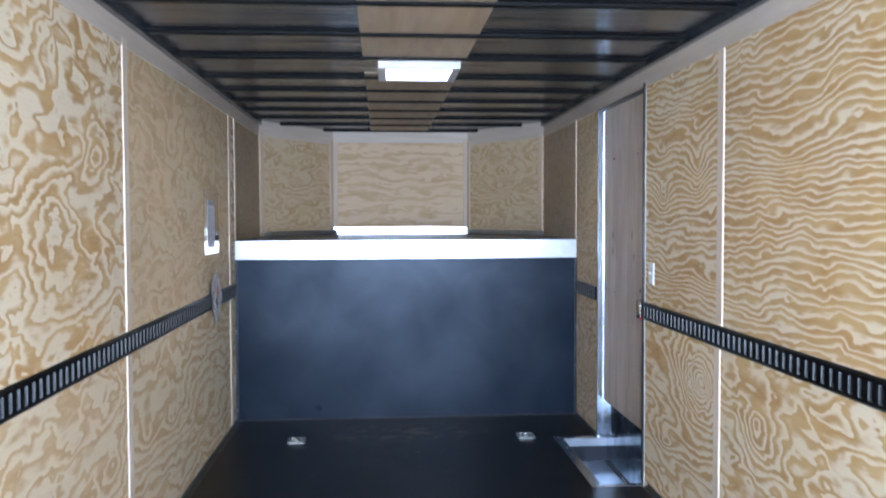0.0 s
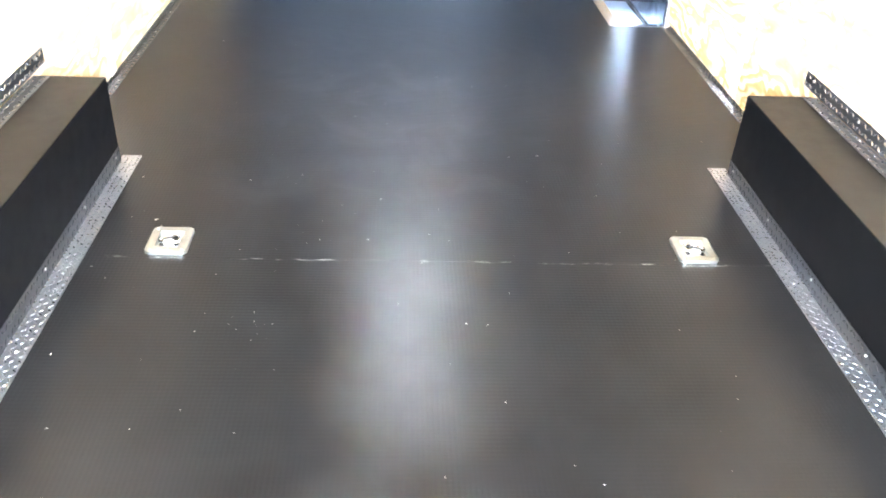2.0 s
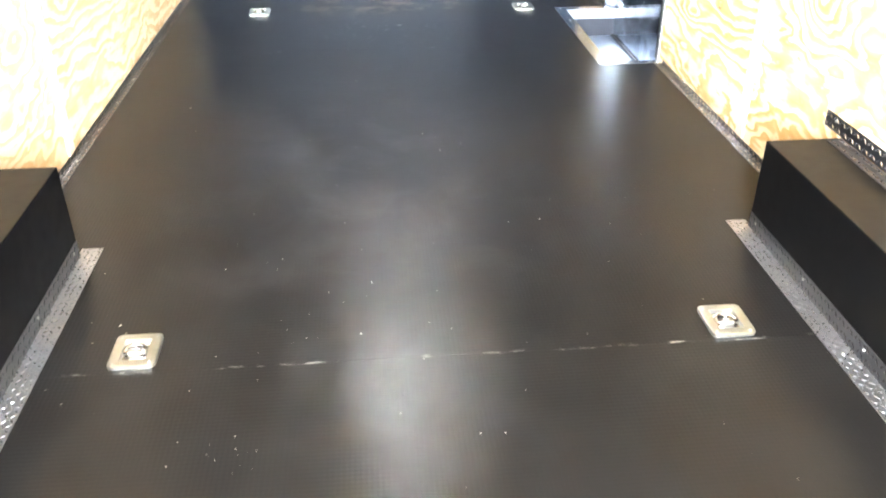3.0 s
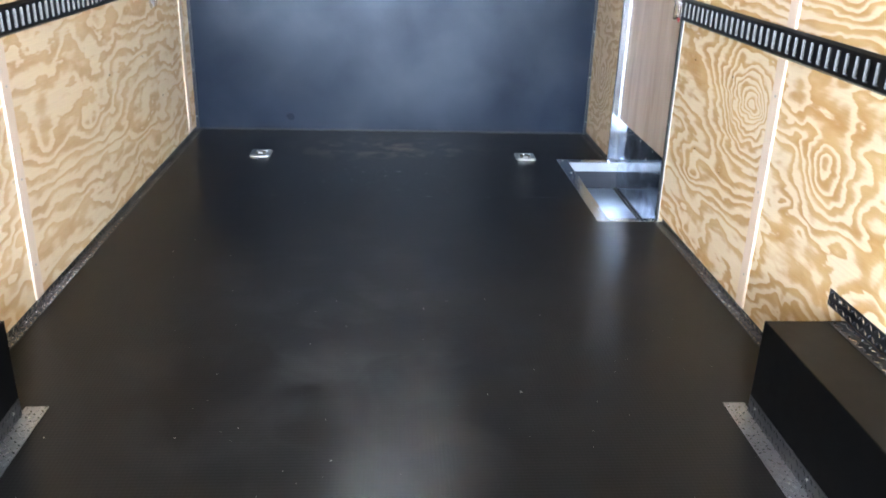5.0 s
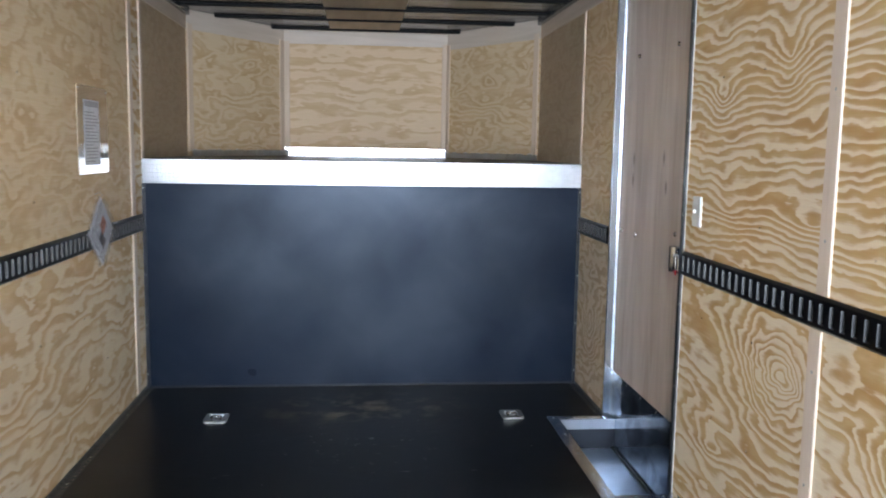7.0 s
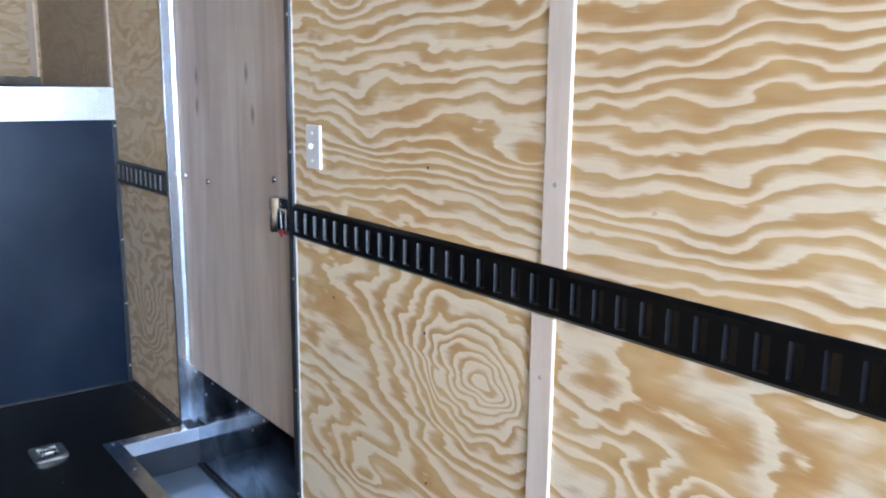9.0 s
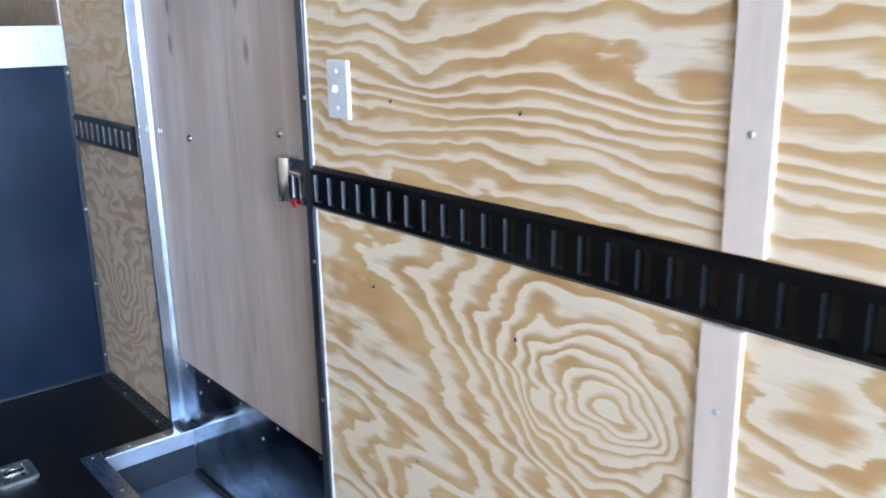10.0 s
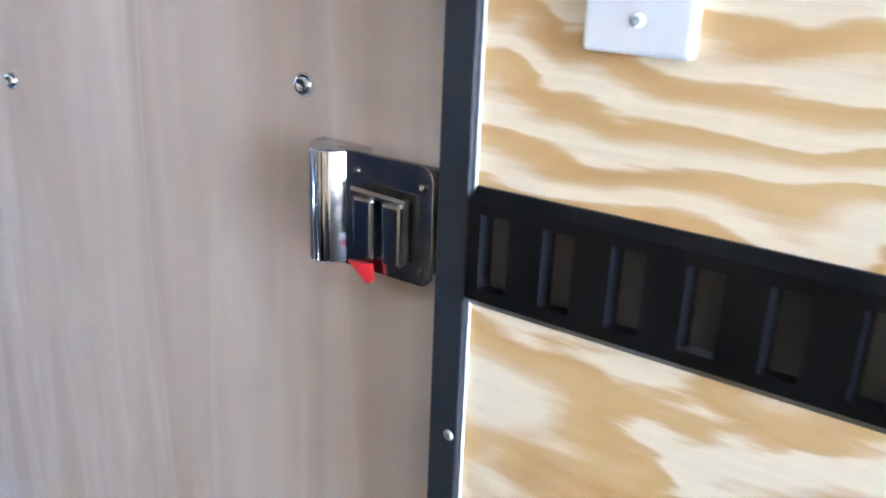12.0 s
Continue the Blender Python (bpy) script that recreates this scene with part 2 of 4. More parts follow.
BLACKPAINT = metal("black_enamel", (0.003, 0.003, 0.0033), 0.33, 0.04, 8, bump=0.015, metallic=0.0)
HANDLE = metal("speckled_chrome", (0.74, 0.75, 0.78), 0.19, 0.05, 60, bump=0.12)
NICKEL = metal("dark_nickel", (0.44, 0.43, 0.42), 0.21, 0.03, 20, bump=0.04)
MIDTREAD = metal("grey_tread_plate", (0.15, 0.155, 0.17), 0.36, 0.04, 14, bump=0.03)
ANGLE = metal("worn_tread_angle", (0.43, 0.44, 0.465), 0.38, 0.05, 14, bump=0.03)
LOZENGE = metal("worn_angle_lozenges", (0.34, 0.35, 0.37), 0.28, 0.04, 30, bump=0.03)
# lozenges coloured far brighter than their dark plates, for the glints on them
GLINT = metal("glint_tread_lozenges", (0.58, 0.59, 0.62), 0.24, 0.04, 40, bump=0.03)
TRACK = metal("black_powder_coat", (0.004, 0.004, 0.0045), 0.32, 0.03, 30, metallic=0.0)
BLACKPAINT.node_tree.nodes["Principled BSDF"].inputs["Specular IOR Level"].default_value = 0.09
TRACK.node_tree.nodes["Principled BSDF"].inputs["Specular IOR Level"].default_value = 0.2
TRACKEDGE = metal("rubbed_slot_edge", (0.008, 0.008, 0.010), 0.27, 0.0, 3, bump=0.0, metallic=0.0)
# wood behind the slots, coloured nearly black for the shade inside them
BACKING = metal("shaded_wood_behind_slots", (0.022, 0.019, 0.015), 0.7, 0.05, 30, metallic=0.0)
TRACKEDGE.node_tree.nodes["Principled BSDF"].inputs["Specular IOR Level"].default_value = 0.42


def ceiling_black():
    k = Mat("black_ceiling_metal", 0.33, 0.75)
    co = k.coords()
    n = k.noise(co, 5.0, 4.0, 0.6)
    k.color(k.mix(k.ramp(n, (0.35, 0.0), (0.7, 1.0)), (0.11, 0.12, 0.14), (0.19, 0.205, 0.235)))
    k.rough(k.ramp(n, (0.3, 0.19), (0.7, 0.27)))
    k.b.inputs["Specular IOR Level"].default_value = 0.7
    ripple = k.noise(k.vec("MULTIPLY", co, (0.55, 6.0, 1)), 1.7, 2.0, 0.5)
    return k.bump(ripple, 0.5, 0.014).m


def kick_metal():
    k = Mat("smudged_kick_metal", 0.2, 1.0)
    co = k.coords()
    arc = k.noise(k.vec("MULTIPLY", co, (1, 1, 1.6)), 4.0, 3.0, 0.55, 0.8)
    smear = k.ramp(arc, (0.36, 0.0), (0.66, 1.0))
    k.color(k.mix(smear, (0.17, 0.20, 0.245), (0.58, 0.65, 0.74)))
    k.rough(k.ramp(smear, (0.0, 0.08), (1.0, 0.19)))
    return k.bump(k.noise(co, 5.0, 2.0), 0.15, 0.004).m


CEIL, KICK = ceiling_black(), kick_metal()
BOWPAINT = metal("dull_black_bow_paint", (0.004, 0.004, 0.0045), 0.5, 0.06, 10, metallic=0.0)
BOWPAINT.node_tree.nodes["Principled BSDF"].inputs["Specular IOR Level"].default_value = 0.12
PLASTIC = metal("white_plastic", (0.80, 0.80, 0.80), 0.35, 0.05, 10, bump=0.03, metallic=0.0)
CAULK = metal("white_caulk", (0.62, 0.61, 0.59), 0.55, 0.1, 30, metallic=0.0)
RED = metal("red_plastic", (0.62, 0.02, 0.03), 0.4, 0.05, 30, metallic=0.0)
PAPER = metal("printed_paper", (0.72, 0.72, 0.76), 0.7, 0.05, 30, metallic=0.0)
INK = metal("grey_ink", (0.42, 0.42, 0.45), 0.7, 0.05, 30, metallic=0.0)
ORANGE = metal("orange_print", (0.55, 0.20, 0.12), 0.6, 0.05, 40, metallic=0.0)
DARKCARD = metal("dark_card", (0.06, 0.055, 0.06), 0.6, 0.05, 40, metallic=0.0)
CRUMB = metal("pale_crumbs", (0.42, 0.40, 0.37), 0.7, 0.1, 40, metallic=0.0)
SHELL = metal("shell_sheet", (0.55, 0.56, 0.58), 0.5, 0.1, 6, metallic=0.0)


def ground_mat():
    k = Mat("pale_gravel", 0.9)
    co = k.coords()
    c = k.mix(k.ramp(k.noise(co, 0.6, 5.0, 0.6), (0.3, 0.0), (0.7, 1.0)), (0.30, 0.28, 0.25), (0.40, 0.38, 0.34))
    c = k.mix(k.ramp(k.noise(co, 28, 3.0), (0.4, 0.0), (0.7, 0.6)), c, (0.2, 0.19, 0.17))
    return k.color(c).bump(k.noise(co, 30, 3.0), 0.5, 0.01).m


def lid_mat():
    m = bpy.data.materials.new("translucent_vent_lid")
    m.use_nodes = True
    t = m.node_tree
    tr, di, mx = (t.nodes.new(n) for n in ("ShaderNodeBsdfTranslucent", "ShaderNodeBsdfDiffuse", "ShaderNodeMixShader"))
    tr.inputs[0].default_value, di.inputs[0].default_value = (0.9, 0.92, 0.95, 1), (0.8, 0.82, 0.84, 1)
    mx.inputs[0].default_value = 0.3
    t.links.new(tr.outputs[0], mx.inputs[1])
    t.links.new(di.outputs[0], mx.inputs[2])
    t.links.new(mx.outputs[0], t.nodes["Material Output"].inputs[0])
    return m


def film_mat():
    k = Mat("clear_plastic_film", 0.2, 0.0, (0.86, 0.87, 0.93))
    k.b.inputs["Alpha"].default_value = 0.25
    k.b.inputs["Specular IOR Level"].default_value = 0.7
    return k.bump(k.noise(k.coords(), 22, 2.0), 0.7, 0.01).m


LID, FILM, GROUND = lid_mat(), film_mat(), ground_mat()


# ---- building helpers ----
def thing(name, at, label, category, group="", kind=""):
    ob = new(name)
    ob.location = at
    ob.empty_display_size = 0.05
    return tagged(ob, label, category, group, kind)


def hang(ob, parent):
    """Parent ob, keeping its coordinates those of the world."""
    ob.parent = parent
    ob.matrix_parent_inverse = place_of(parent).inverted()
    return ob


def place_of(ob):
    m = ob.matrix_basis.copy()
    if ob.parent:
        m = place_of(ob.parent) @ ob.matrix_parent_inverse @ m
    return m


def part(name, bm, material, parent=None, label="", smooth=False):
    me = bpy.data.meshes.new(name)
    bm.to_mesh(me)
    bm.free()
    me.materials.append(material)
    if smooth:
        me.polygons.foreach_set("use_smooth", [True] * len(me.polygons))
    ob = new(name, me)
    if parent:
        hang(ob, parent)
    return tagged(ob, label)


def share(name, me, m, parent, label=""):
    ob = new(name, me)
    ob.matrix_basis = m
    hang(ob, parent)
    return tagged(ob, label)


def box(x0, x1, y0, y1, z0, z1, bevel=0.0, bm=None, seg=2):
    own = bmesh.new()
    bmesh.ops.create_cube(own, size=1)
    for v in own.verts:
        v.co = ((x0 + x1) / 2 + v.co.x * (x1 - x0), (y0 + y1) / 2 + v.co.y * (y1 - y0), (z0 + z1) / 2 + v.co.z * (z1 - z0))
    if bevel:
        bmesh.ops.bevel(own, geom=own.edges[:], offset=bevel, segments=seg, affect="EDGES", profile=0.5)
    if bm is None:
        return own
    return join(bm, own)


def join(bm, other):
    me = bpy.data.meshes.new("scratch")
    other.to_mesh(me)
    other.free()
    bm.from_mesh(me)
    bpy.data.meshes.remove(me)
    return bm


def moved(bm, m):
    bmesh.ops.transform(bm, matrix=m, verts=bm.verts[:])
    return bm


def prism(points, z0, z1, bevel=0.0):
    """An upright prism over a polygon."""
    bm = bmesh.new()
    f = bm.faces.new([bm.verts.new((x, y, z0)) for x, y in points])
    top = bmesh.ops.extrude_face_region(bm, geom=[f])
    bmesh.ops.translate(bm, vec=(0, 0, z1 - z0), verts=[v for v in top["geom"] if isinstance(v, bmesh.types.BMVert)])
    bmesh.ops.recalc_face_normals(bm, faces=bm.faces[:])
    if bevel:
        bmesh.ops.bevel(bm, geom=bm.edges[:], offset=bevel, segments=2, affect="EDGES", profile=0.5)
    return bm


def rounded(w, h, r, n=4):
    pts = []
    for cx, cy, a0 in ((w / 2 - r, h / 2 - r, 0), (-w / 2 + r, h / 2 - r, 90), (-w / 2 + r, -h / 2 + r, 180), (w / 2 - r, -h / 2 + r, 270)):
        for i in range(n + 1):
            a = radians(a0 + 90 * i / n)
            pts.append((cx + r * math.cos(a), cy + r * math.sin(a)))
    return pts


def tube(points, r, sides=8, closed=False):
    """A round bar along a line of points."""
    bm = bmesh.new()
    pts = [Vector(p) for p in points]
    n = len(pts)
    rings = []
    for i, p in enumerate(pts):
        a = pts[i - 1] if (i or closed) else p
        b = pts[(i + 1) % n] if (i < n - 1 or closed) else p
        d = (b - a).normalized()
        u = d.orthogonal().normalized() if abs(d.z) > 0.99 else d.cross(Vector((0, 0, 1))).normalized()
        w = d.cross(u)
        rings.append([bm.verts.new(p + r * (math.cos(t) * u + math.sin(t) * w)) for t in (2 * math.pi * j / sides for j in range(sides))])
    for i in range(n if closed else n - 1):
        q, s = rings[i], rings[(i + 1) % n]
        for j in range(sides):
            bm.faces.new((q[j], q[(j + 1) % sides], s[(j + 1) % sides], s[j]))
    if not closed:
        bm.faces.new(rings[0]), bm.faces.new(rings[-1])
    bmesh.ops.recalc_face_normals(bm, faces=bm.faces[:])
    return bm


def treads(width, length, pitch, size, height):
    """Raised lozenges of tread plate on the plane z = 0, x across and y along."""
    bm = bmesh.new()
    nx, ny = max(1, int(width / pitch)), int(length / pitch)
    for i in range(nx):
        for j in range(ny):
            cx, cy = (i + 0.5) * width / nx, (j + 0.5) * length / ny
            a = radians(45 if (i + j) % 2 else -45)
            ux, uy = math.cos(a), math.sin(a)
            l, w = size / 2, size * 0.16
            v = [bm.verts.new((cx + p * ux - q * uy, cy + p * uy + q * ux, 0)) for p, q in ((l, 0), (0, w), (-l, 0), (0, -w))]
            r = [bm.verts.new((cx + p * ux, cy + p * uy, height)) for p in (0.45 * l, -0.45 * l)]
            for f in ((v[0], v[1], r[0]), (v[1], r[1], r[0]), (v[1], v[2], r[1]), (v[2], v[3], r[1]), (v[3], r[0], r[1]), (v[3], v[0], r[0])):
                bm.faces.new(f)
    bmesh.ops.recalc_face_normals(bm, faces=bm.faces[:])
    return bm


def screw_mesh(name, r, material, h=0.35):
    """A pan-head screw whose head points along +z, with a cross slot dent."""
    bm = bmesh.new()
    rings = []
    for f, z in ((1.0, 0.0), (1.0, 0.25), (0.8, 0.75), (0.42, 0.98), (0.30, 0.72)):
        rings.append([bm.verts.new((r * f * math.cos(a), r * f * math.sin(a), r * 2 * h * z)) for a in (2 * math.pi * i / 10 for i in range(10))])
    for q, s in zip(rings, rings[1:]):
        for j in range(10):
            bm.faces.new((q[j], q[(j + 1) % 10], s[(j + 1) % 10], s[j]))
    bm.faces.new(rings[-1])
    me = bpy.data.meshes.new(name)
    bm.to_mesh(me)
    bm.free()
    me.materials.append(material)
    me.polygons.foreach_set("use_smooth", [True] * len(me.polygons))
    return me


SCREW = screw_mesh("screw", 0.0048, ZINC, 0.25)
SCREW_WHITE = screw_mesh("screw", 0.0045, PLASTIC)
SCREW_SMALL = screw_mesh("screw", 0.0038, NICKEL)
SCREW_BIG = screw_mesh("screw", 0.0115, CHROME)


def screw(parent, x, y, z, face, big=False):
    """face: the way the head points, as rx, ry, rz."""
    return share("screw", SCREW_BIG if big else SCREW, pose(x, y, z, *face), parent)


TO_LEFT, TO_RIGHT, TO_REAR, UP = (0, -90, 0), (0, 90, 0), (90, 0, 0), (0, 0, 0)

# ---- the trailer's shell ----
L, R = -1.22, 1.22          # room faces of the side walls
YR, YB, YN, YV = -1.6, 5.9, 7.12, 7.97   # rear end, bulkhead, start of the nose, its front
H, TOP = 2.222, 2.262       # underside of the bows, ceiling sheet
SEAM = 0.933                # height of the joint behind the cargo track
SHELF = 1.278
VX = 0.645                  # half width of the nose's front
D0, D1, DT = 4.345, 5.305, 2.13   # side door opening

# unseen ground plane, added to bounce daylight through the open rear
ground = part("ground", box(-400, 400, -400, 400, -0.62, -0.55), GROUND)
tagged(ground, "unseen pale gravel ground outside the open rear end, bounces daylight in", "ground", kind="structure")


def setting(name, bm, material, label, category):
    return tagged(part(name, bm, material), label, category, kind="structure")


wall_left = setting("wall_left", box(L - 0.10, L - 0.014, YR, YN + 0.05, -0.05, TOP + 0.02), SHELL, "side wall lined with two rows of pine plywood sheets", "wall")
bm = box(R + 0.014, R + 0.10, YR, D0, -0.05, TOP + 0.02)
box(R + 0.014, R + 0.10, D1, YN + 0.05, -0.05, TOP + 0.02, bm=bm)
box(R + 0.014, R + 0.10, D0, D1, DT, TOP + 0.02, bm=bm)
wall_right = setting("wall_right", bm, SHELL, "side wall lined with pine plywood, with a door opening", "wall")
wall_nose = setting("wall_nose", prism(((L - 0.1, YN), (L - 0.014, YN), (-VX - 0.008, YV + 0.014), (VX + 0.008, YV + 0.014), (R + 0.014, YN), (R + 0.1, YN), (VX + 0.06, YV + 0.1), (-VX - 0.06, YV + 0.1)), 1.15, TOP + 0.02), SHELL, "V-shaped nose wall lined with plywood above the shelf", "wall")


def sheet(parent, at, yaw, w, h, material, t=0.012):
    """A plywood sheet; its own x runs along it, y into the wall."""
    me_bm = box(0, w - 0.001, 0, t, 0, h - 0.001, 0.0008, seg=1)
    me = bpy.data.meshes.new("plywood_sheet")
    me_bm.to_mesh(me)
    me_bm.free()
    me.materials.append(material)
    return share("plywood_sheet", me, pose(*at, 0, 0, yaw), parent)


BASE = 0.0
TRIM = 2.13
LJ, RJ = 3.412, 3.350       # sheet joints of the two side walls
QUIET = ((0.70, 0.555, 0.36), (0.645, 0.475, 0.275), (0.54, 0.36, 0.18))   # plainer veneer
SOFT = ((0.76, 0.645, 0.465), (0.635, 0.455, 0.245), (0.53, 0.34, 0.16))   # paler bands
PLAIN = ((0.53, 0.41, 0.275), (0.50, 0.375, 0.245), (0.45, 0.33, 0.21))   # nearly unmarked veneer, darkened for the shade beyond the bulkhead
DULL = ((0.64, 0.52, 0.375), (0.49, 0.36, 0.225), (0.40, 0.275, 0.155))   # greyer bands, darkened for the shade past the door
# bands, slope of the bands, curl, knots (along the wall from the rear or the bulkhead, up the sheet)
for i, (y0, y1, z0, z1, waves, tilt, swirl, knots) in enumerate((
        (YR, 1.01, BASE, SEAM, 15, 2, 3, ()), (YR, 1.01, SEAM, H, 15, 2, 3, ()),
        (1.01, LJ, BASE, SEAM, 12, 9, 3.5, ((2.2, 0.5, 5, 0.22, 0.2),)),
        (1.01, LJ, SEAM, H, 12, 3, 4, ((1.66, 0.60, 4, 0.22, 0.2), (2.05, 0.72, 4, 0.2, 0.2), (1.85, 0.2, 3, 0.3, 0.12))),
        (LJ, 5.68, BASE, SEAM, 7, 12, 1.6, ((0.70, 0.47, 4, 0.3, 0.14), (0.25, 0.50, 3, 0.16, 0.16))),
        (LJ, 5.68, SEAM, H, 8, 6, 2.5, ((0.76, 0.9, 4, 0.2, 0.14), (0.49, 0.2, 2.5, 0.1, 0.06))),
        (5.68, YB + 0.03, BASE, SEAM, 14, 2, 3, ()), (5.68, YB + 0.03, SEAM, H, 12, 2, 3, ()), (YB + 0.03, YN, SHELF, H, 9, 2, 3, ()))):
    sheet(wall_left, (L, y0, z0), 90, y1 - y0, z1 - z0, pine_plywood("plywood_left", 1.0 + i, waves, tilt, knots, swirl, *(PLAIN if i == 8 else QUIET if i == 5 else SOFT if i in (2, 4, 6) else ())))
for i, (y0, y1, z0, z1, waves, tilt, swirl, knots) in enumerate((
        (YR, 0.95, BASE, SEAM, 15, 2, 3, ()), (YR, 0.95, SEAM, H, 15, 2, 3, ()),
        (0.95, RJ, BASE, SEAM, 9, 6, 3.5, ((0.12, 0.83, 2.6, 0.19, 0.12), (0.36, 0.645, 5, 0.14, 0.2), (0.75, 0.3, 4, 0.35, 0.14))),
        (0.95, RJ, SEAM, H, 7, 33, 2.4, ((0.55, 0.72, 4, 0.3, 0.10), (0.16, 0.16, 2, 0.12, 0.05))),
        (RJ, D0, BASE, SEAM, 8, 7, 2, ((0.82, 0.694, 17, 0.29, 0.21), (0.35, 0.32, 4, 0.14, 0.12))),
        (RJ, D0, SEAM, H, 8, 30, 2.5, ((0.39, 0.25, 2.5, 0.16, 0.07), (0.93, 0.235, 6, 0.26, 0.075), (0.30, 0.62, 6, 0.16, 0.14), (0.75, 0.72, 6, 0.14, 0.2))),
        (D0, D1, DT, H, 10, 2, 3, ()), (D1, YB + 0.03, BASE, SEAM, 9, 10, 4, ((0.3, 0.4, 6, 0.15, 0.2),)), (D1, YB + 0.03, SEAM, H, 12, 2, 3, ()), (YB + 0.03, YN, SHELF, H, 9, 2, 3, ()))):
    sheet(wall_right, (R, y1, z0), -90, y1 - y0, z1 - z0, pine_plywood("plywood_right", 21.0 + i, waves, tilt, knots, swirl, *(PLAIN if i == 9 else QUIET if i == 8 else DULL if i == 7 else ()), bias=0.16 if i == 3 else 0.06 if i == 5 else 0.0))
nose_w = math.hypot(R - VX, YV - YN)
nose_yaw = math.degrees(math.atan2(YV - YN, R - VX))
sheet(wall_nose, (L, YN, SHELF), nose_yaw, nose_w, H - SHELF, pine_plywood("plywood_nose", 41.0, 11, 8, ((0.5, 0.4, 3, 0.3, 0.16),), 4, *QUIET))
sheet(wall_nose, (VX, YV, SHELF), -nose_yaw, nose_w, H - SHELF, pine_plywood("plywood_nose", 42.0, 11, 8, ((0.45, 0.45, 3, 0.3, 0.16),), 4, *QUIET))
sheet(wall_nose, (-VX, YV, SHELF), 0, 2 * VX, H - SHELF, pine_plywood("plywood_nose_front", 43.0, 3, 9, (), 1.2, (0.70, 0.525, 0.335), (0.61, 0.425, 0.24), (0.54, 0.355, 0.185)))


def strip(parent, at, yaw, w, h, t, material, name, screws=(), along="z", bevel=0.0025):
    """A flat strip on a wall face: at is its lower start on the face, t how proud it is."""
    me_bm = box(0, w, -t, 0.001, 0, h, bevel)
    me = bpy.data.meshes.new(name)
    me_bm.to_mesh(me)
    me_bm.free()
    me.materials.append(material)
    m = pose(*at, 0, 0, yaw)
    ob = share(name, me, m, parent)
    for s in screws:
        spot = m @ Vector((w / 2, -t, s) if along == "z" else (s, -t, h / 2))
        share("screw", SCREW, Matrix.Translation(spot) @ pose(0, 0, 0, 0, 0, yaw) @ pose(0, 0, 0, 90), ob)
    return ob


TR0, TR1 = 0.886, 0.980     # cargo track, bottom and top
BW, BT = 0.060, 0.0068
# battens over the sheet joints, cut round the track
for y in (LJ, 5.715):
    strip(wall_left, (L, y - BW / 2, 0.021), 90, BW, TR0 - 0.023, BT, BATTEN, "batten", (0.12, 0.42, 0.72))
    strip(wall_left, (L, y - BW / 2, TR1 + 0.002), 90, BW, TRIM + 0.03 - TR1, BT, BATTEN, "batten", (0.16, 0.55, 0.95))
strip(wall_left, (L, YB + 0.005, SHELF + 0.002), 90, 0.04, 0.87, BT, BATTEN, "batten", (0.3,))
strip(wall_right, (R, 3.386, 0.021), -90, BW, TR0 - 0.023, BT, BATTEN, "batten", (0.12, 0.42, 0.744))
strip(wall_right, (R, 3.366, TR1 + 0.002), -90, BW, 1.150, BT, BATTEN, "batten", (0.148, 0.55, 0.95))
strip(wall_right, (R, YB + 0.045, SHELF + 0.002), -90, 0.035, 0.87, BT, BATTEN, "batten", (0.3,))
strip(wall_nose, (L + 0.004, YN + 0.006, SHELF + 0.03), nose_yaw, 0.045, 0.86, 0.012, NOSEBATTEN, "batten")
strip(wall_nose, (VX - 0.004, YV + 0.005, SHELF + 0.03), -nose_yaw, 0.04, 0.86, 0.012, NOSEBATTEN, "batten")
strip(wall_nose, (-VX - 0.03, YV - 0.045, SHELF + 0.03), nose_yaw, 0.05, 0.86, 0.010, NOSEBATTEN, "batten")
strip(wall_nose, (R - 0.034, YN + 0.052, SHELF + 0.03), -nose_yaw, 0.045, 0.86, 0.012, NOSEBATTEN, "batten")
strip(wall_nose, (-VX, YV, SHELF + 0.03), 0, 0.045, 0.86, 0.008, NOSEBATTEN, "batten")
strip(wall_nose, (VX - 0.045, YV, SHELF + 0.03), 0, 0.045, 0.86, 0.008, NOSEBATTEN, "batten")
# plain boards under the ceiling
strip(wall_left, (L, YR, TRIM), 90, YN - YR, H - TRIM + 0.04, 0.005, TRIMWOOD, "top_board")
strip(wall_right, (R, YN, TRIM), -90, YN - YR, H - TRIM + 0.04, 0.005, TRIMWOOD, "top_board")
strip(wall_nose, (L, YN, TRIM), nose_yaw, nose_w, H - TRIM + 0.04, 0.005, TRIMWOOD, "top_board")
strip(wall_nose, (VX, YV, TRIM), -nose_yaw, nose_w, H - TRIM + 0.04, 0.005, TRIMWOOD, "top_board")
strip(wall_nose, (-VX, YV, TRIM + 0.02), 0, 2 * VX, H - TRIM + 0.02, 0.005, TRIMWOOD, "top_board")
# single screws in the plywood
for y, z in ((3.722, 1.128), (3.729, 0.758), (4.128, 0.756), (4.05, 1.128), (4.0, 0.42), (3.72, 0.40), (4.05, 1.62), (3.75, 1.62)):
    share("screw", SCREW_SMALL, pose(R, y, z, *TO_LEFT), wall_right)
for y, z in ((4.4, 1.14), (4.4, 0.6), (4.9, 0.6), (5.2, 0.35), (4.3, 1.6)):
    share("screw", SCREW_SMALL, pose(L, y, z, *TO_RIGHT), wall_left)

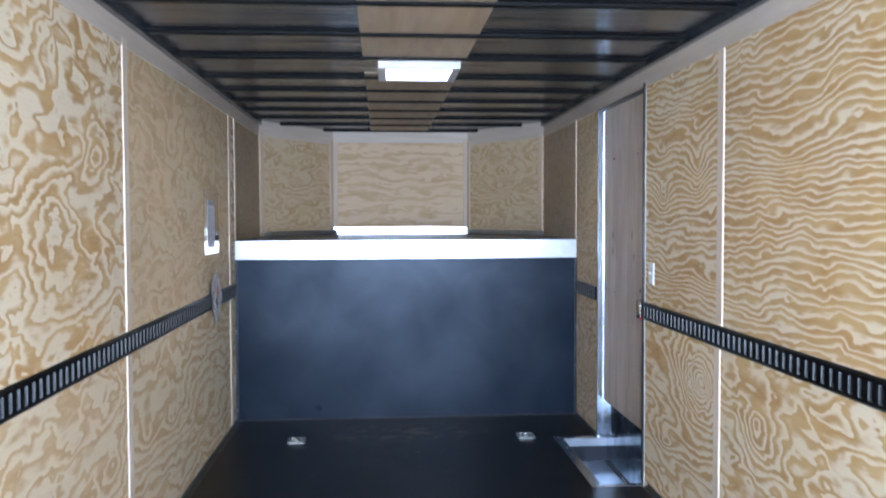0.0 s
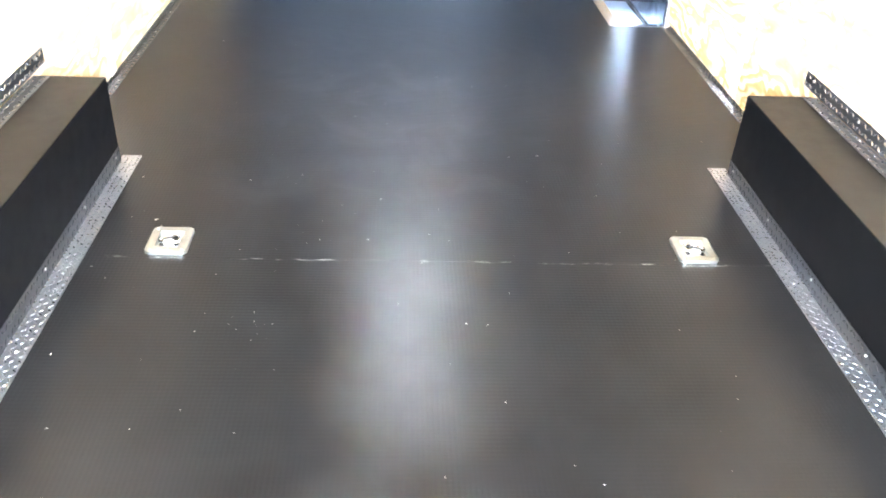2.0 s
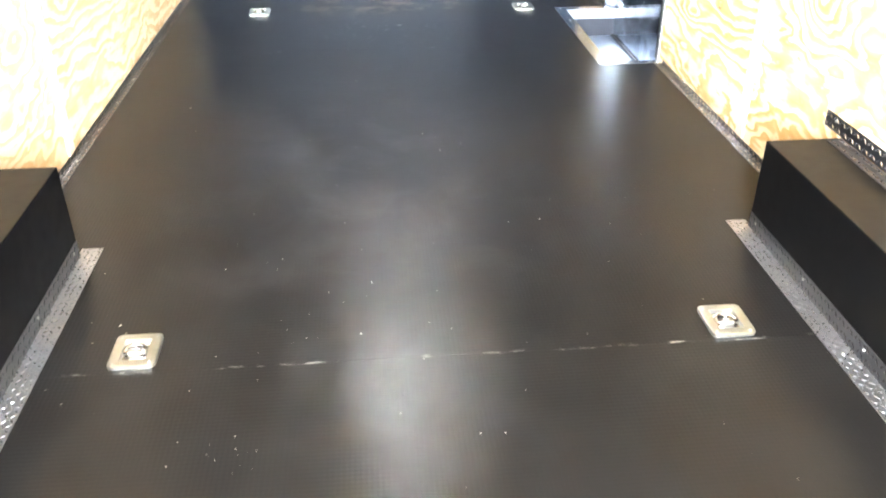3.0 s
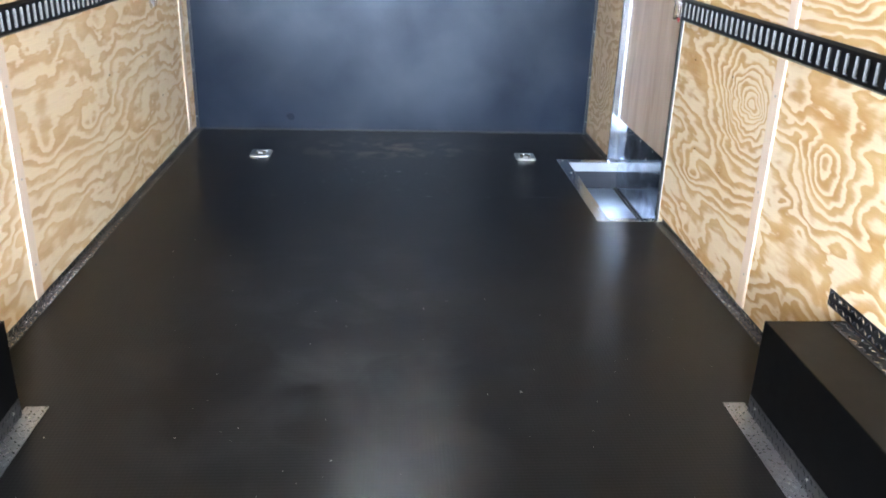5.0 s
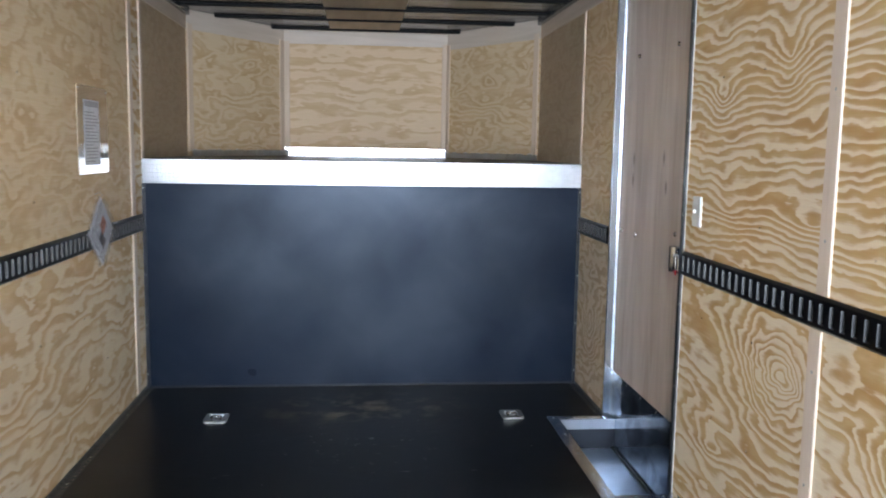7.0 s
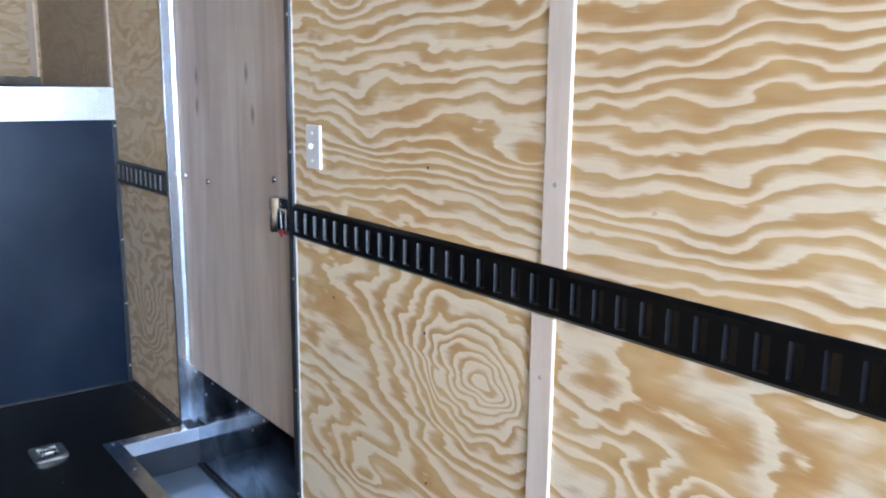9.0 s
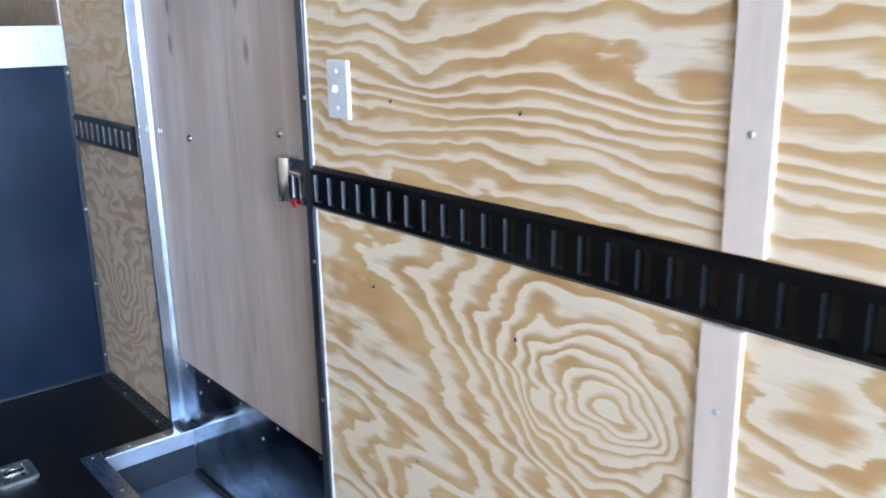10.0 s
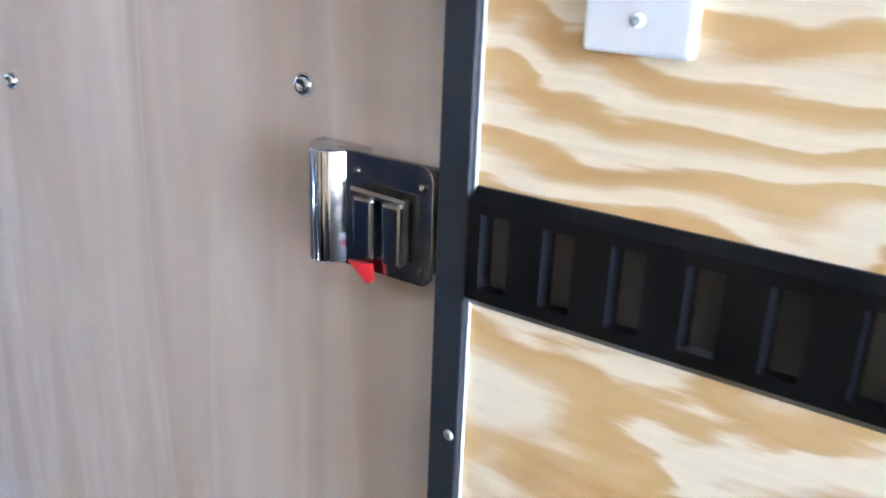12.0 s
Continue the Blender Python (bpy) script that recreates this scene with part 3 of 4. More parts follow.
# floor sheets round the step well
W0, W1, WX = 4.305, 5.243, 0.975
floor = setting("floor", box(L - 0.09, R + 0.09, YR, W0 - 0.03, -0.09, -0.022), BLACKPAINT, "black textured floor of four sheets, dusty, with a step well", "floor")
for y0, y1 in ((YR, -0.277), (-0.277, 2.163), (2.163, 4.605), (4.605, YB + 0.02)):
    bm = box(L, WX, y0 + 0.0003, y1 - 0.0003, -0.02, 0)
    if y0 < W0:
        box(WX, R + 0.01, y0 + 0.0003, min(y1 - 0.0003, W0), -0.02, 0, bm=bm)
    if y1 > W1:
        box(WX, R + 0.01, max(y0, W1), y1 - 0.0003, -0.02, 0, bm=bm)
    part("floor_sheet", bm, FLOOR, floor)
part("subfloor", box(L - 0.09, WX - 0.02, W0 - 0.03, YV + 0.1, -0.09, -0.022), BLACKPAINT, floor)

# ceiling: black sheet, bows, wooden board along the middle; hole for the vent
VC, VS = (0.012, 4.535), 0.37
bm = box(L - 0.09, VC[0] - VS / 2, YR, YV + 0.1, TOP, TOP + 0.02)
box(VC[0] + VS / 2, R + 0.09, YR, YV + 0.1, TOP, TOP + 0.02, bm=bm)
box(VC[0] - VS / 2, VC[0] + VS / 2, YR, VC[1] - VS / 2, TOP, TOP + 0.02, bm=bm)
box(VC[0] - VS / 2, VC[0] + VS / 2, VC[1] + VS / 2, YV + 0.1, TOP, TOP + 0.02, bm=bm)
for x in (L + 0.0, R - 0.03):
    box(x, x + 0.03, YR, YN, H - 0.002, TOP, 0.004, bm=bm)
bows = bmesh.new()
BOWS = [4.25 - 0.55 * i for i in range(11)] + [4.85 + 0.50 * i for i in range(7)]
for y in BOWS:
    if y < YR + 0.05:
        continue
    half = R if y < YN else R - (y - YN) * (R - VX) / (YV - YN)
    box(-half, half, y - 0.022, y + 0.022, TOP - 0.019, TOP, 0.005, bm=bows, seg=2)
    # flanges by which the bow is fixed to the sheet
    box(-half, half, y - 0.045, y + 0.045, TOP - 0.004, TOP - 0.0005, 0.001, bm=bows, seg=1)
for f in bows.faces:
    f.material_index = 1
join(bm, bows)
ceiling = setting("ceiling", bm, CEIL, "black metal ceiling with cross bows", "ceiling")
ceiling.data.materials.append(BOWPAINT)
bm = box(-0.28, 0.25, YR, VC[1] - VS / 2 - 0.001, TOP - 0.008, TOP - 0.001)
box(-0.28, 0.25, VC[1] + VS / 2 + 0.001, YV, TOP - 0.008, TOP - 0.001, bm=bm)
part("ceiling_board", bm, CEILBOARD, ceiling, "wooden board along the middle of the ceiling")

# ---- roof vent ----
vent = thing("roof_vent", (VC[0], VC[1], TOP), "square roof vent with white frame and milky lid in the ceiling", "roof vent")
bm = bmesh.new()
o, i = VS / 2 + 0.03, VS / 2 - 0.012
for x0, x1, y0, y1 in ((-o, o, -o, -i), (-o, o, i, o), (-o, -i, -i, i), (i, o, -i, i)):
    box(VC[0] + x0, VC[0] + x1, VC[1] + y0, VC[1] + y1, H - 0.010, TOP - 0.0005, 0.004, bm=bm)
part("frame", bm, PLASTIC, vent)
bm = bmesh.new()
for x0, x1, y0, y1 in ((-o, o, -o, -i - 0.008), (-o, o, i + 0.008, o), (-o, -i - 0.008, -i, i), (i + 0.008, o, -i, i)):
    box(VC[0] + x0 * 0.97, VC[0] + x1 * 0.97, VC[1] + y0 * 0.97, VC[1] + y1 * 0.97, TOP + 0.022, TOP + 0.16, bm=bm)
part("curb", bm, SHELL, vent)
part("lid", box(VC[0] - i, VC[0] + i, VC[1] - i, VC[1] + i, H + 0.012, H + 0.015), LID, vent, "milky translucent lid")
part("crank", tube([(VC[0], VC[1], H + 0.012), (VC[0], VC[1], H - 0.004), (VC[0] + 0.02, VC[1] - 0.02, H - 0.006), (VC[0] + 0.045, VC[1] - 0.03, H - 0.012)], 0.006), PLASTIC, vent)
# unseen opaque cap, added to close the shaft above the vent's lamp
roof = setting("roof", box(VC[0] - o - 0.01, VC[0] + o + 0.01, VC[1] - o - 0.01, VC[1] + o + 0.01, TOP + 0.161, TOP + 0.17), SHELL, "unseen opaque cap added to close the vent shaft", "roof")


# ---- cargo tracks ----
def cargo_track(y0, y1, side):
    """A slotted steel track on a side wall. side: -1 left, 1 right."""
    pitch, face, deep = 0.0514, 0.012, 0.0112
    n = max(1, int((y1 - y0 - 0.01) / pitch))
    pitch = (y1 - y0) / n
    verts, faces, rubbed, backs = [], [], [], []

    def quad(*pts):
        k = len(verts)
        verts.extend(pts)
        faces.append((k, k + 1, k + 2, k + 3) if side > 0 else (k + 3, k + 2, k + 1, k))

    wall = R if side > 0 else L
    xf, xb = wall - side * face, wall - side * (face - deep)
    zm = (TR0 + TR1) / 2
    s0, s1 = zm - 0.029, zm + 0.029
    e0, e1 = TR0 + 0.008, TR1 - 0.008
    for i in range(n):
        a = y0 + i * pitch
        b, h0, h1 = a + pitch, a + 0.017, a + 0.0368
        hc = h1 + 0.0043   # far edge of the slot, bent inward
        for p, q, u, v in ((a, b, e0, s0), (a, b, s1, e1), (a, h0, s0, s1), (hc, b, s0, s1)):
            quad((xf, p, u), (xf, p, v), (xf, q, v), (xf, q, u))
        quad((xf, h0, s0), (xf, h0, s1), (xb, h0, s1), (xb, h0, s0))
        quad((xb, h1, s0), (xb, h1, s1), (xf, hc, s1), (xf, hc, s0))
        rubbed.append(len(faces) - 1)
        quad((xf, h0, s1), (xf, hc, s1), (xb, hc, s1), (xb, h0, s1))
        quad((xb, h0, s0), (xb, hc, s0), (xf, hc, s0), (xf, h0, s0))
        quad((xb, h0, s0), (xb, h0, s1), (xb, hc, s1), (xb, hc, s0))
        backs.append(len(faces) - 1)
    for y in (y0, y1):
        quad((wall, y, TR0), (wall, y, TR1), (xf, y, e1), (xf, y, e0))
    me = bpy.data.meshes.new("rail")
    me.from_pydata(verts, [], faces)
    me.materials.append(TRACK)
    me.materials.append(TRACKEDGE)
    me.materials.append(BACKING)
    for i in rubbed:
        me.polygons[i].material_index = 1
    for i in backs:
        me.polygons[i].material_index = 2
    ob = thing("cargo_track", (wall, y0, zm), "black slotted steel tie-down track screwed along the plywood wall", "tie-down track", "tie-down tracks on the side walls")
    hang(new("rail", me), ob)
    for name, u, v in (("upper_flange", e1, TR1), ("lower_flange", e0, TR0)):
        bm = bmesh.new()
        prof = ((xf, u), (wall - side * 0.003, v), (wall - side * 0.0002, v), (wall - side * 0.0002, u))
        ends = [[bm.verts.new((x, y, z)) for x, z in prof] for y in (y0, y1)]
        for q in range(4):
            bm.faces.new((ends[0][q], ends[0][(q + 1) % 4], ends[1][(q + 1) % 4], ends[1][q]))
        bm.faces.new(ends[0]), bm.faces.new(ends[1])
        bmesh.ops.recalc_face_normals(bm, faces=bm.faces[:])
        part(name, bm, TRACK, ob)
    return ob


cargo_track(YR + 0.05, YB - 0.012, -1)
cargo_track(YR + 0.05, D0 - 0.0225, 1)
cargo_track(D1 + 0.028, YB - 0.012, 1)


# ---- tread-plate skirting ----
def tread_strip(name, parent, m, width, length, material, t=0.002, pitch=0.019, size=0.021, label=""):
    """Tread plate, x across and y along, turned by m."""
    bm = box(0, width, 0, length, 0, t, 0.0006, seg=1)
    raised = moved(treads(width, length, pitch, size, 0.0016 if name == "floor_angle" else 0.0015), Matrix.Translation((0, 0, t)))
    for f in raised.faces:
        f.material_index = 1
    join(bm, raised)
    ob = part(name, moved(bm, m), material, parent, label)
    ob.data.materials.append(DARKTREAD if name == "box_angle" else LOZENGE if name == "floor_angle" else GLINT)
    return ob


def skirting(y0, y1, side):
    wall = R if side > 0 else L
    ob = thing("skirting", (wall, y0, 0), "dark tread-plate angle screwed along the foot of the wall", "skirting", kind="structure")
    face = pose(wall - side * 0.002, y0, 0.001, 0, -90 if side > 0 else 90, 0)
    if side < 0:
        face = pose(wall + 0.002, y0, 0.020, 0, 90, 0)
    tread_strip("upright", ob, face, 0.019, y1 - y0, DARKTREAD)
    x = wall - 0.040 if side > 0 else wall + 0.004
    tread_strip("foot", ob, pose(x, y0, 0.0005), 0.036, y1 - y0, DARKTREAD, 0.002, 0.018, 0.022)
    y = y0 + 0.08
    while y < y1:
        screw(ob, wall - side * 0.026, y, 0.0026, UP)
        y += 0.29
    return ob


BOX0, BOX1 = 0.68, 2.718     # wheel boxes, rear and front end
skirting(BOX1 + 0.004, YB - 0.004, -1)
skirting(BOX1 + 0.004, W0 - 0.045, 1)
skirting(W1 + 0.05, YB - 0.004, 1)


# ---- wheel boxes ----
def wheel_box(side):
    wall = R if side > 0 else L
    inner = wall - side * (0.228 if side > 0 else 0.217)
    ob = thing("wheel_box", ((wall + inner) / 2, (BOX0 + BOX1) / 2, 0), "long black painted wheel box edged with tread-plate angles", "wheel box", "wheel boxes along the walls")
    x0, x1 = sorted((wall - side * 0.001, inner))
    part("body", box(x0, x1, BOX0, BOX1, 0.0005, 0.283, 0.003), BLACKPAINT, ob)
    n = BOX1 - BOX0
    # lower angle: foot on the floor, upright on the box
    foot_x = inner - 0.058 if side > 0 else inner - 0.004
    foot = tread_strip("floor_angle", ob, pose(foot_x, BOX0, 0.001), 0.062, n + 0.034, ANGLE, 0.003, 0.0155, 0.017, "silver tread-plate angle")
    face = pose(inner - 0.0015, BOX0, 0.004, 0, -90, 0) if side > 0 else pose(inner + 0.0015, BOX0, 0.056, 0, 90, 0)
    tread_strip("box_angle", ob, face, 0.052, n - 0.006, MIDTREAD, 0.002, 0.019, 0.021, "dark tread-plate angle")
    # upper angle against the wall
    face = pose(wall - 0.002, BOX0, 0.285, 0, -90, 0) if side > 0 else pose(wall + 0.002, BOX0, 0.337, 0, 90, 0)
    tread_strip("wall_angle", ob, face, 0.05, n + 0.1, MIDTREAD, 0.002)
    shelf_x = wall - 0.055 if side > 0 else wall + 0.005
    tread_strip("top_angle", ob, pose(shelf_x, BOX0, 0.2835), 0.05, n - 0.012, MIDTREAD, 0.002)
    y = BOX1 - 0.02
    while y > BOX0:
        screw(ob, inner - side * 0.03, y, 0.004, UP)
        screw(ob, inner - side * 0.004, y - 0.03, 0.036, TO_LEFT if side > 0 else TO_RIGHT)
        screw(ob, wall - side * 0.005, y + 0.06, 0.318, TO_LEFT if side > 0 else TO_RIGHT)
        y -= 0.31
    return ob


wheel_box(-1)
wheel_box(1)


# ---- floor tie-down rings ----
def tie_down(x, y):
    ob = thing("tie_down_ring", (x, y, 0), "zinc-plated recessed tie-down ring screwed to the black floor", "tie-down ring", "tie-down rings in the floor")
    w, h = 0.112, 0.128
    bm = prism(rounded(w, h, 0.016), 0, 0.009)
    top = max(bm.faces, key=lambda f: f.calc_center_median().z)
    bmesh.ops.inset_region(bm, faces=[top], thickness=0.004)
    bmesh.ops.translate(bm, vec=(0, 0, 0.002), verts=top.verts[:])
    bmesh.ops.inset_region(bm, faces=[top], thickness=0.020)
    bmesh.ops.inset_region(bm, faces=[top], thickness=0.005)
    bmesh.ops.translate(bm, vec=(0, 0, -0.0088), verts=top.verts[:])
    part("plate", moved(bm, Matrix.Translation((x, y, 0))), ZINC, ob)
    # darker sheet added on the recess floor to carry its shade
    part("recess_pan", moved(prism(rounded(0.054, 0.070, 0.010), 0.0023, 0.0032), Matrix.Translation((x, y, 0))), NICKEL, ob)
    pts = [(x + 0.026 * math.cos(a), y - 0.004 + 0.027 * math.sin(a), 0.0095) for a in (radians(-20 + 220 * i / 12) for i in range(13))]
    part("ring", tube(pts, 0.0052, 8, True), CHROME, ob, smooth=True)
    part("bracket", box(x - 0.014, x + 0.014, y - 0.022, y - 0.008, 0.002, 0.0155, 0.003), ZINC, ob)
    for sx in (-1, 1):
        for sy in (-1, 1):
            screw(ob, x + sx * 0.043, y + sy * 0.051, 0.0108, UP)
    return ob


first = tie_down(-0.739, 2.239)
for x, y in ((0.731, 2.235), (-0.745, 5.332), (0.744, 5.324)):
    copy_thing(first, pose(x, y, 0))

# ---- front bulkhead with its shelf ----
bulkhead = thing("bulkhead", (0, YB, 0), "half-height black bulkhead with a bright tread-plate cap", "bulkhead")
part("board", box(L + 0.001, R - 0.001, YB, YB + 0.02, 0.001, SHELF - 0.006), BULK, bulkhead)
bm = box(0, 0.132, 0, 2.434, 0, 0.003, 0.0006, seg=1)
join(bm, moved(treads(0.132, 2.434, 0.022, 0.020, 0.0018), Matrix.Translation((0, 0, 0.003))))
cap = part("cap_strip", moved(bm, pose(-1.217, YB - 0.0005, 1.145) @ Matrix(((0, 1, 0, 0), (0, 0, -1, 0), (1, 0, 0, 0), (0, 0, 0, 1)))), TREAD, bulkhead, "bright tread-plate strip")
for x in range(9):
    screw(cap, -1.17 + 0.292 * x, YB - 0.004, 1.262, TO_REAR)
for x in (L, R - 0.016):
    tr = part("side_trim", box(x, x + 0.016, YB - 0.012, YB, 0.003, 1.143, 0.0015), EDGE, bulkhead)
    for z in (0.08, 0.36, 0.64, 0.92, 1.12):
        screw(tr, x + 0.008, YB - 0.012, z, TO_REAR)
part("foot_trim", box(L + 0.02, R - 0.02, YB - 0.010, YB, 0.001, 0.008, 0.0015), EDGE, bulkhead)
bm = prism(((L, YB), (R, YB), (R, YN), (VX, YV), (-VX, YV), (L, YN)), SHELF - 0.005, SHELF)
shelf = thing("nose_shelf", (0, 6.9, SHELF), "black shelf in the nose behind the bulkhead", "shelf")
part("board", bm, BLACKPAINT, shelf)
part("front_lip", box(-VX + 0.004, VX - 0.004, YV - 0.012, YV - 0.009, SHELF, SHELF + 0.068, 0.001), ALU, shelf, "bright aluminium strip")
for at, yaw in (((L + 0.02, YN, SHELF), nose_yaw), ((VX, YV - 0.02, SHELF), -nose_yaw)):
    bm = bmesh.new()
    cols = 40
    rows = []
    for r in (0, 1):
        rows.append([bm.verts.new((nose_w * c / cols, -0.018 - 0.010 * noise.noise((c * 0.7, r * 3.0, yaw)), 0.001 + r * (0.042 + 0.016 * noise.noise((c * 0.55, 9.0, yaw))))) for c in range(cols + 1)])
    for c in range(cols):
        bm.faces.new((rows[0][c], rows[0][c + 1], rows[1][c + 1], rows[1][c]))
    bmesh.ops.solidify(bm, geom=bm.faces[:], thickness=0.0015)
    part("side_flashing", moved(bm, pose(*at, 0, 0, yaw)), CRUMPLED, shelf, "crumpled metal flashing")

# ---- side door in its frame ----
DX = 1.265                   # room face of the door
door = thing("door_1", (DX, (D0 + D1) / 2, -0.15), "closed side door with a pale wood skin and a metal kick plate", "door", kind="structure")
part("door_leaf", box(DX + 0.004, DX + 0.035, D0 + 0.004, D1 - 0.004, -0.15, DT - 0.004), SHELL, door)
part("wood_skin", box(DX, DX + 0.005, D0 + 0.01, D1 - 0.012, 0.222, DT - 0.006), LUAN, door, "pale luan plywood with dark knots")
kick = part("kick_plate", box(DX - 0.0025, DX + 0.003, D0 + 0.01, D1 - 0.012, -0.149, 0.236, 0.0008), KICK, door, "smudged galvanised kick plate")
for y in (4.45, 4.66, 4.87, 5.08, 5.24):
    screw(kick, DX - 0.0025, y, 0.224, TO_LEFT)
for y in (4.75, 5.15):
    screw(kick, DX - 0.0025, y, 0.16, TO_LEFT)
for y, z in ((5.048, 0.966), (5.251, 0.969), (4.542, 1.022), (4.60, 1.80), (5.09, 1.80)):
    screw(door, DX, y, z, TO_LEFT, True)

frame_1 = thing("door_frame", (R, D0, 0), "metal door frame, bright on one side and dark on the other", "door frame", kind="structure")
part("far_jamb", box(R - 0.004, DX + 0.03, D1 - 0.010, D1 - 0.0005, -0.14, DT, 0.001), JAMB, frame_1, "bright aluminium jamb")
far = part("far_flange", box(R - 0.004, R - 0.0005, D1 + 0.0005, D1 + 0.010, 0.001, DT + 0.02, 0.001), EDGE, frame_1)
part("far_stop", box(DX - 0.012, DX - 0.001, D1 - 0.026, D1 - 0.0105, -0.14, DT - 0.01, 0.001), ALU, frame_1)
part("near_jamb", box(R - 0.004, DX + 0.03, D0 + 0.0005, D0 + 0.006, -0.14, DT, 0.001), TRIMMETAL, frame_1)
near = part("near_flange", box(R - 0.010, R - 0.0005, D0 - 0.020, D0 + 0.008, 0.001, DT + 0.02, 0.0018), TRIMMETAL, frame_1, "dark metal edge strip")
part("caulk_line", box(R - 0.004, R - 0.0003, D0 - 0.0216, D0 - 0.0202, 0.001, DT + 0.02, 0.0007), CAULK, frame_1, "white caulk bead")
part("header", box(R - 0.004, DX + 0.03, D0 + 0.007, D1 - 0.011, DT - 0.008, DT - 0.0005, 0.001), TRIMMETAL, frame_1)
part("header_flange", box(R - 0.004, R - 0.0005, D0 - 0.016, D1 + 0.026, DT + 0.0005, DT + 0.022, 0.001), TRIMMETAL, frame_1)
for z in (0.12, 0.44, 0.768, 1.12, 1.48, 1.85):
    screw(near, R - 0.010, D0 - 0.012, z, TO_LEFT)
    screw(far, R - 0.004, D1 + 0.006, z, TO_LEFT)

# step well
well = thing("step_well", (1.1, 4.8, -0.155), "galvanised step well sunk in the floor before the side door", "step well")
bm = box(WX, DX + 0.03, W0, W1, -0.160, -0.155)
part("tray", bm, WELLSHEET, well)
part("side", box(WX, WX + 0.002, W0, W1, -0.155, -0.001), NAVY, well)
part("side", box(WX + 0.002, DX - 0.003, W1 - 0.002, W1, -0.155, -0.052), NAVY, well)
part("lip", box(WX + 0.002, DX - 0.003, W1 - 0.004, W1, -0.0515, -0.001, 0.0008), TREAD, well, "bright folded lip")
part("side", box(WX + 0.002, DX - 0.003, W0, W0 + 0.002, -0.155, -0.001), GALV, well)
part("threshold", box(DX - 0.016, DX - 0.004, W0 + 0.003, W1 - 0.003, -0.1545, -0.143, 0.002), TRIMMETAL, well)
rim = part("rim", box(0.918, WX + 0.002, W0 - 0.04, W1 + 0.045, 0.0006, 0.0036, 0.001), ALU, well, "dull aluminium rim")
part("rim", box(WX + 0.0025, R - 0.002, W0 - 0.04, W0 + 0.002, 0.0006, 0.0036, 0.001), ALU, well)
part("rim", box(WX + 0.0025, R - 0.002, W1 - 0.002, W1 + 0.045, 0.0006, 0.0036, 0.001), ALU, well)
for y in (4.285, 4.52, 4.77, 5.02, 5.265):
    screw(rim, 0.950, y, 0.0036, UP)
for x in (1.06, 1.17):
    screw(well, x, W0 - 0.018, 0.0036, UP)
    screw(well, x, W1 + 0.02, 0.0036, UP)

# ---- door latch ----
latch = thing("door_latch", (DX, 4.43, 0.945), "chrome paddle latch with a red lever on the side door", "door latch")
LZ0, LZ1, LY0, LY1 = 0.875, 0.979, 4.366, 4.519
# body plate: bent sheet with rounded corners
bm = moved(prism(rounded(0.118, LZ1 - LZ0, 0.012), 0, 0.004, 0.001), Matrix(((0, 0, -1, DX - 0.022), (1, 0, 0, 4.436), (0, 1, 0, (LZ0 + LZ1) / 2), (0, 0, 0, 1))))
part("plate", bm, NICKEL, latch)
part("housing", box(DX - 0.022, DX - 0.0005, LY0 + 0.018, LY1 - 0.03, LZ0 + 0.006, LZ1 - 0.006, 0.003), TRIMMETAL, latch)
# curled handle flange
prof = [(0.001 + 0.041 * math.sin(math.pi * i / 14) ** 0.65, 0.062 * i / 14) for i in range(15)]
bm = prism([(DX - d, LY1 - 0.058 + y) for d, y in prof], LZ0, LZ1, 0.003)
part("handle", bm, HANDLE, latch, "curved chrome handle", smooth=True)
for y0, y1 in ((4.430, 4.452), (4.400, 4.420)):
    part("paddle", box(DX - 0.040, DX - 0.026, y0, y1, LZ0 + 0.016, LZ1 - 0.034, 0.003), NICKEL, latch)
part("hinge_bar", tube([(DX - 0.034, 4.398, LZ1 - 0.032), (DX - 0.034, 4.455, LZ1 - 0.030)], 0.004), CHROME, latch)
lever = bmesh.new()
lever_pts = ((4.460, 0.884), (4.434, 0.886), (4.432, 0.871), (4.437, 0.867))
f = lever.faces.new([lever.verts.new((DX - 0.036, y, z)) for y, z in lever_pts])
ext = bmesh.ops.extrude_face_region(lever, geom=[f])
bmesh.ops.translate(lever, vec=(0.004, 0, 0), verts=[v for v in ext["geom"] if isinstance(v, bmesh.types.BMVert)])
bmesh.ops.recalc_face_normals(lever, faces=lever.faces[:])
part("red_lever", lever, RED, latch, "red plastic lever")
for y, z in ((4.458, LZ1 - 0.016), (4.388, LZ1 - 0.018), (4.388, LZ0 + 0.014)):
    share("screw", SCREW_SMALL, pose(DX - 0.026, y, z, *TO_LEFT), latch)

# ---- light switch ----
switch = thing("light_switch", (R, 4.210, 1.142), "white plastic light switch on the plywood beside the door", "light switch")
part("cover_plate", box(R - 0.010, R - 0.0003, 4.174, 4.246, 1.085, 1.198, 0.004, seg=3), PLASTIC, switch)
part("toggle", moved(box(-0.008, 0.004, -0.0035, 0.0035, -0.006, 0.006, 0.0015), pose(R - 0.014, 4.210, 1.143, 0, 18, 0)), PLASTIC, switch)
for z in (1.106, 1.177):
    share("screw", SCREW_WHITE, pose(R - 0.010, 4.210, z, *TO_LEFT), switch)

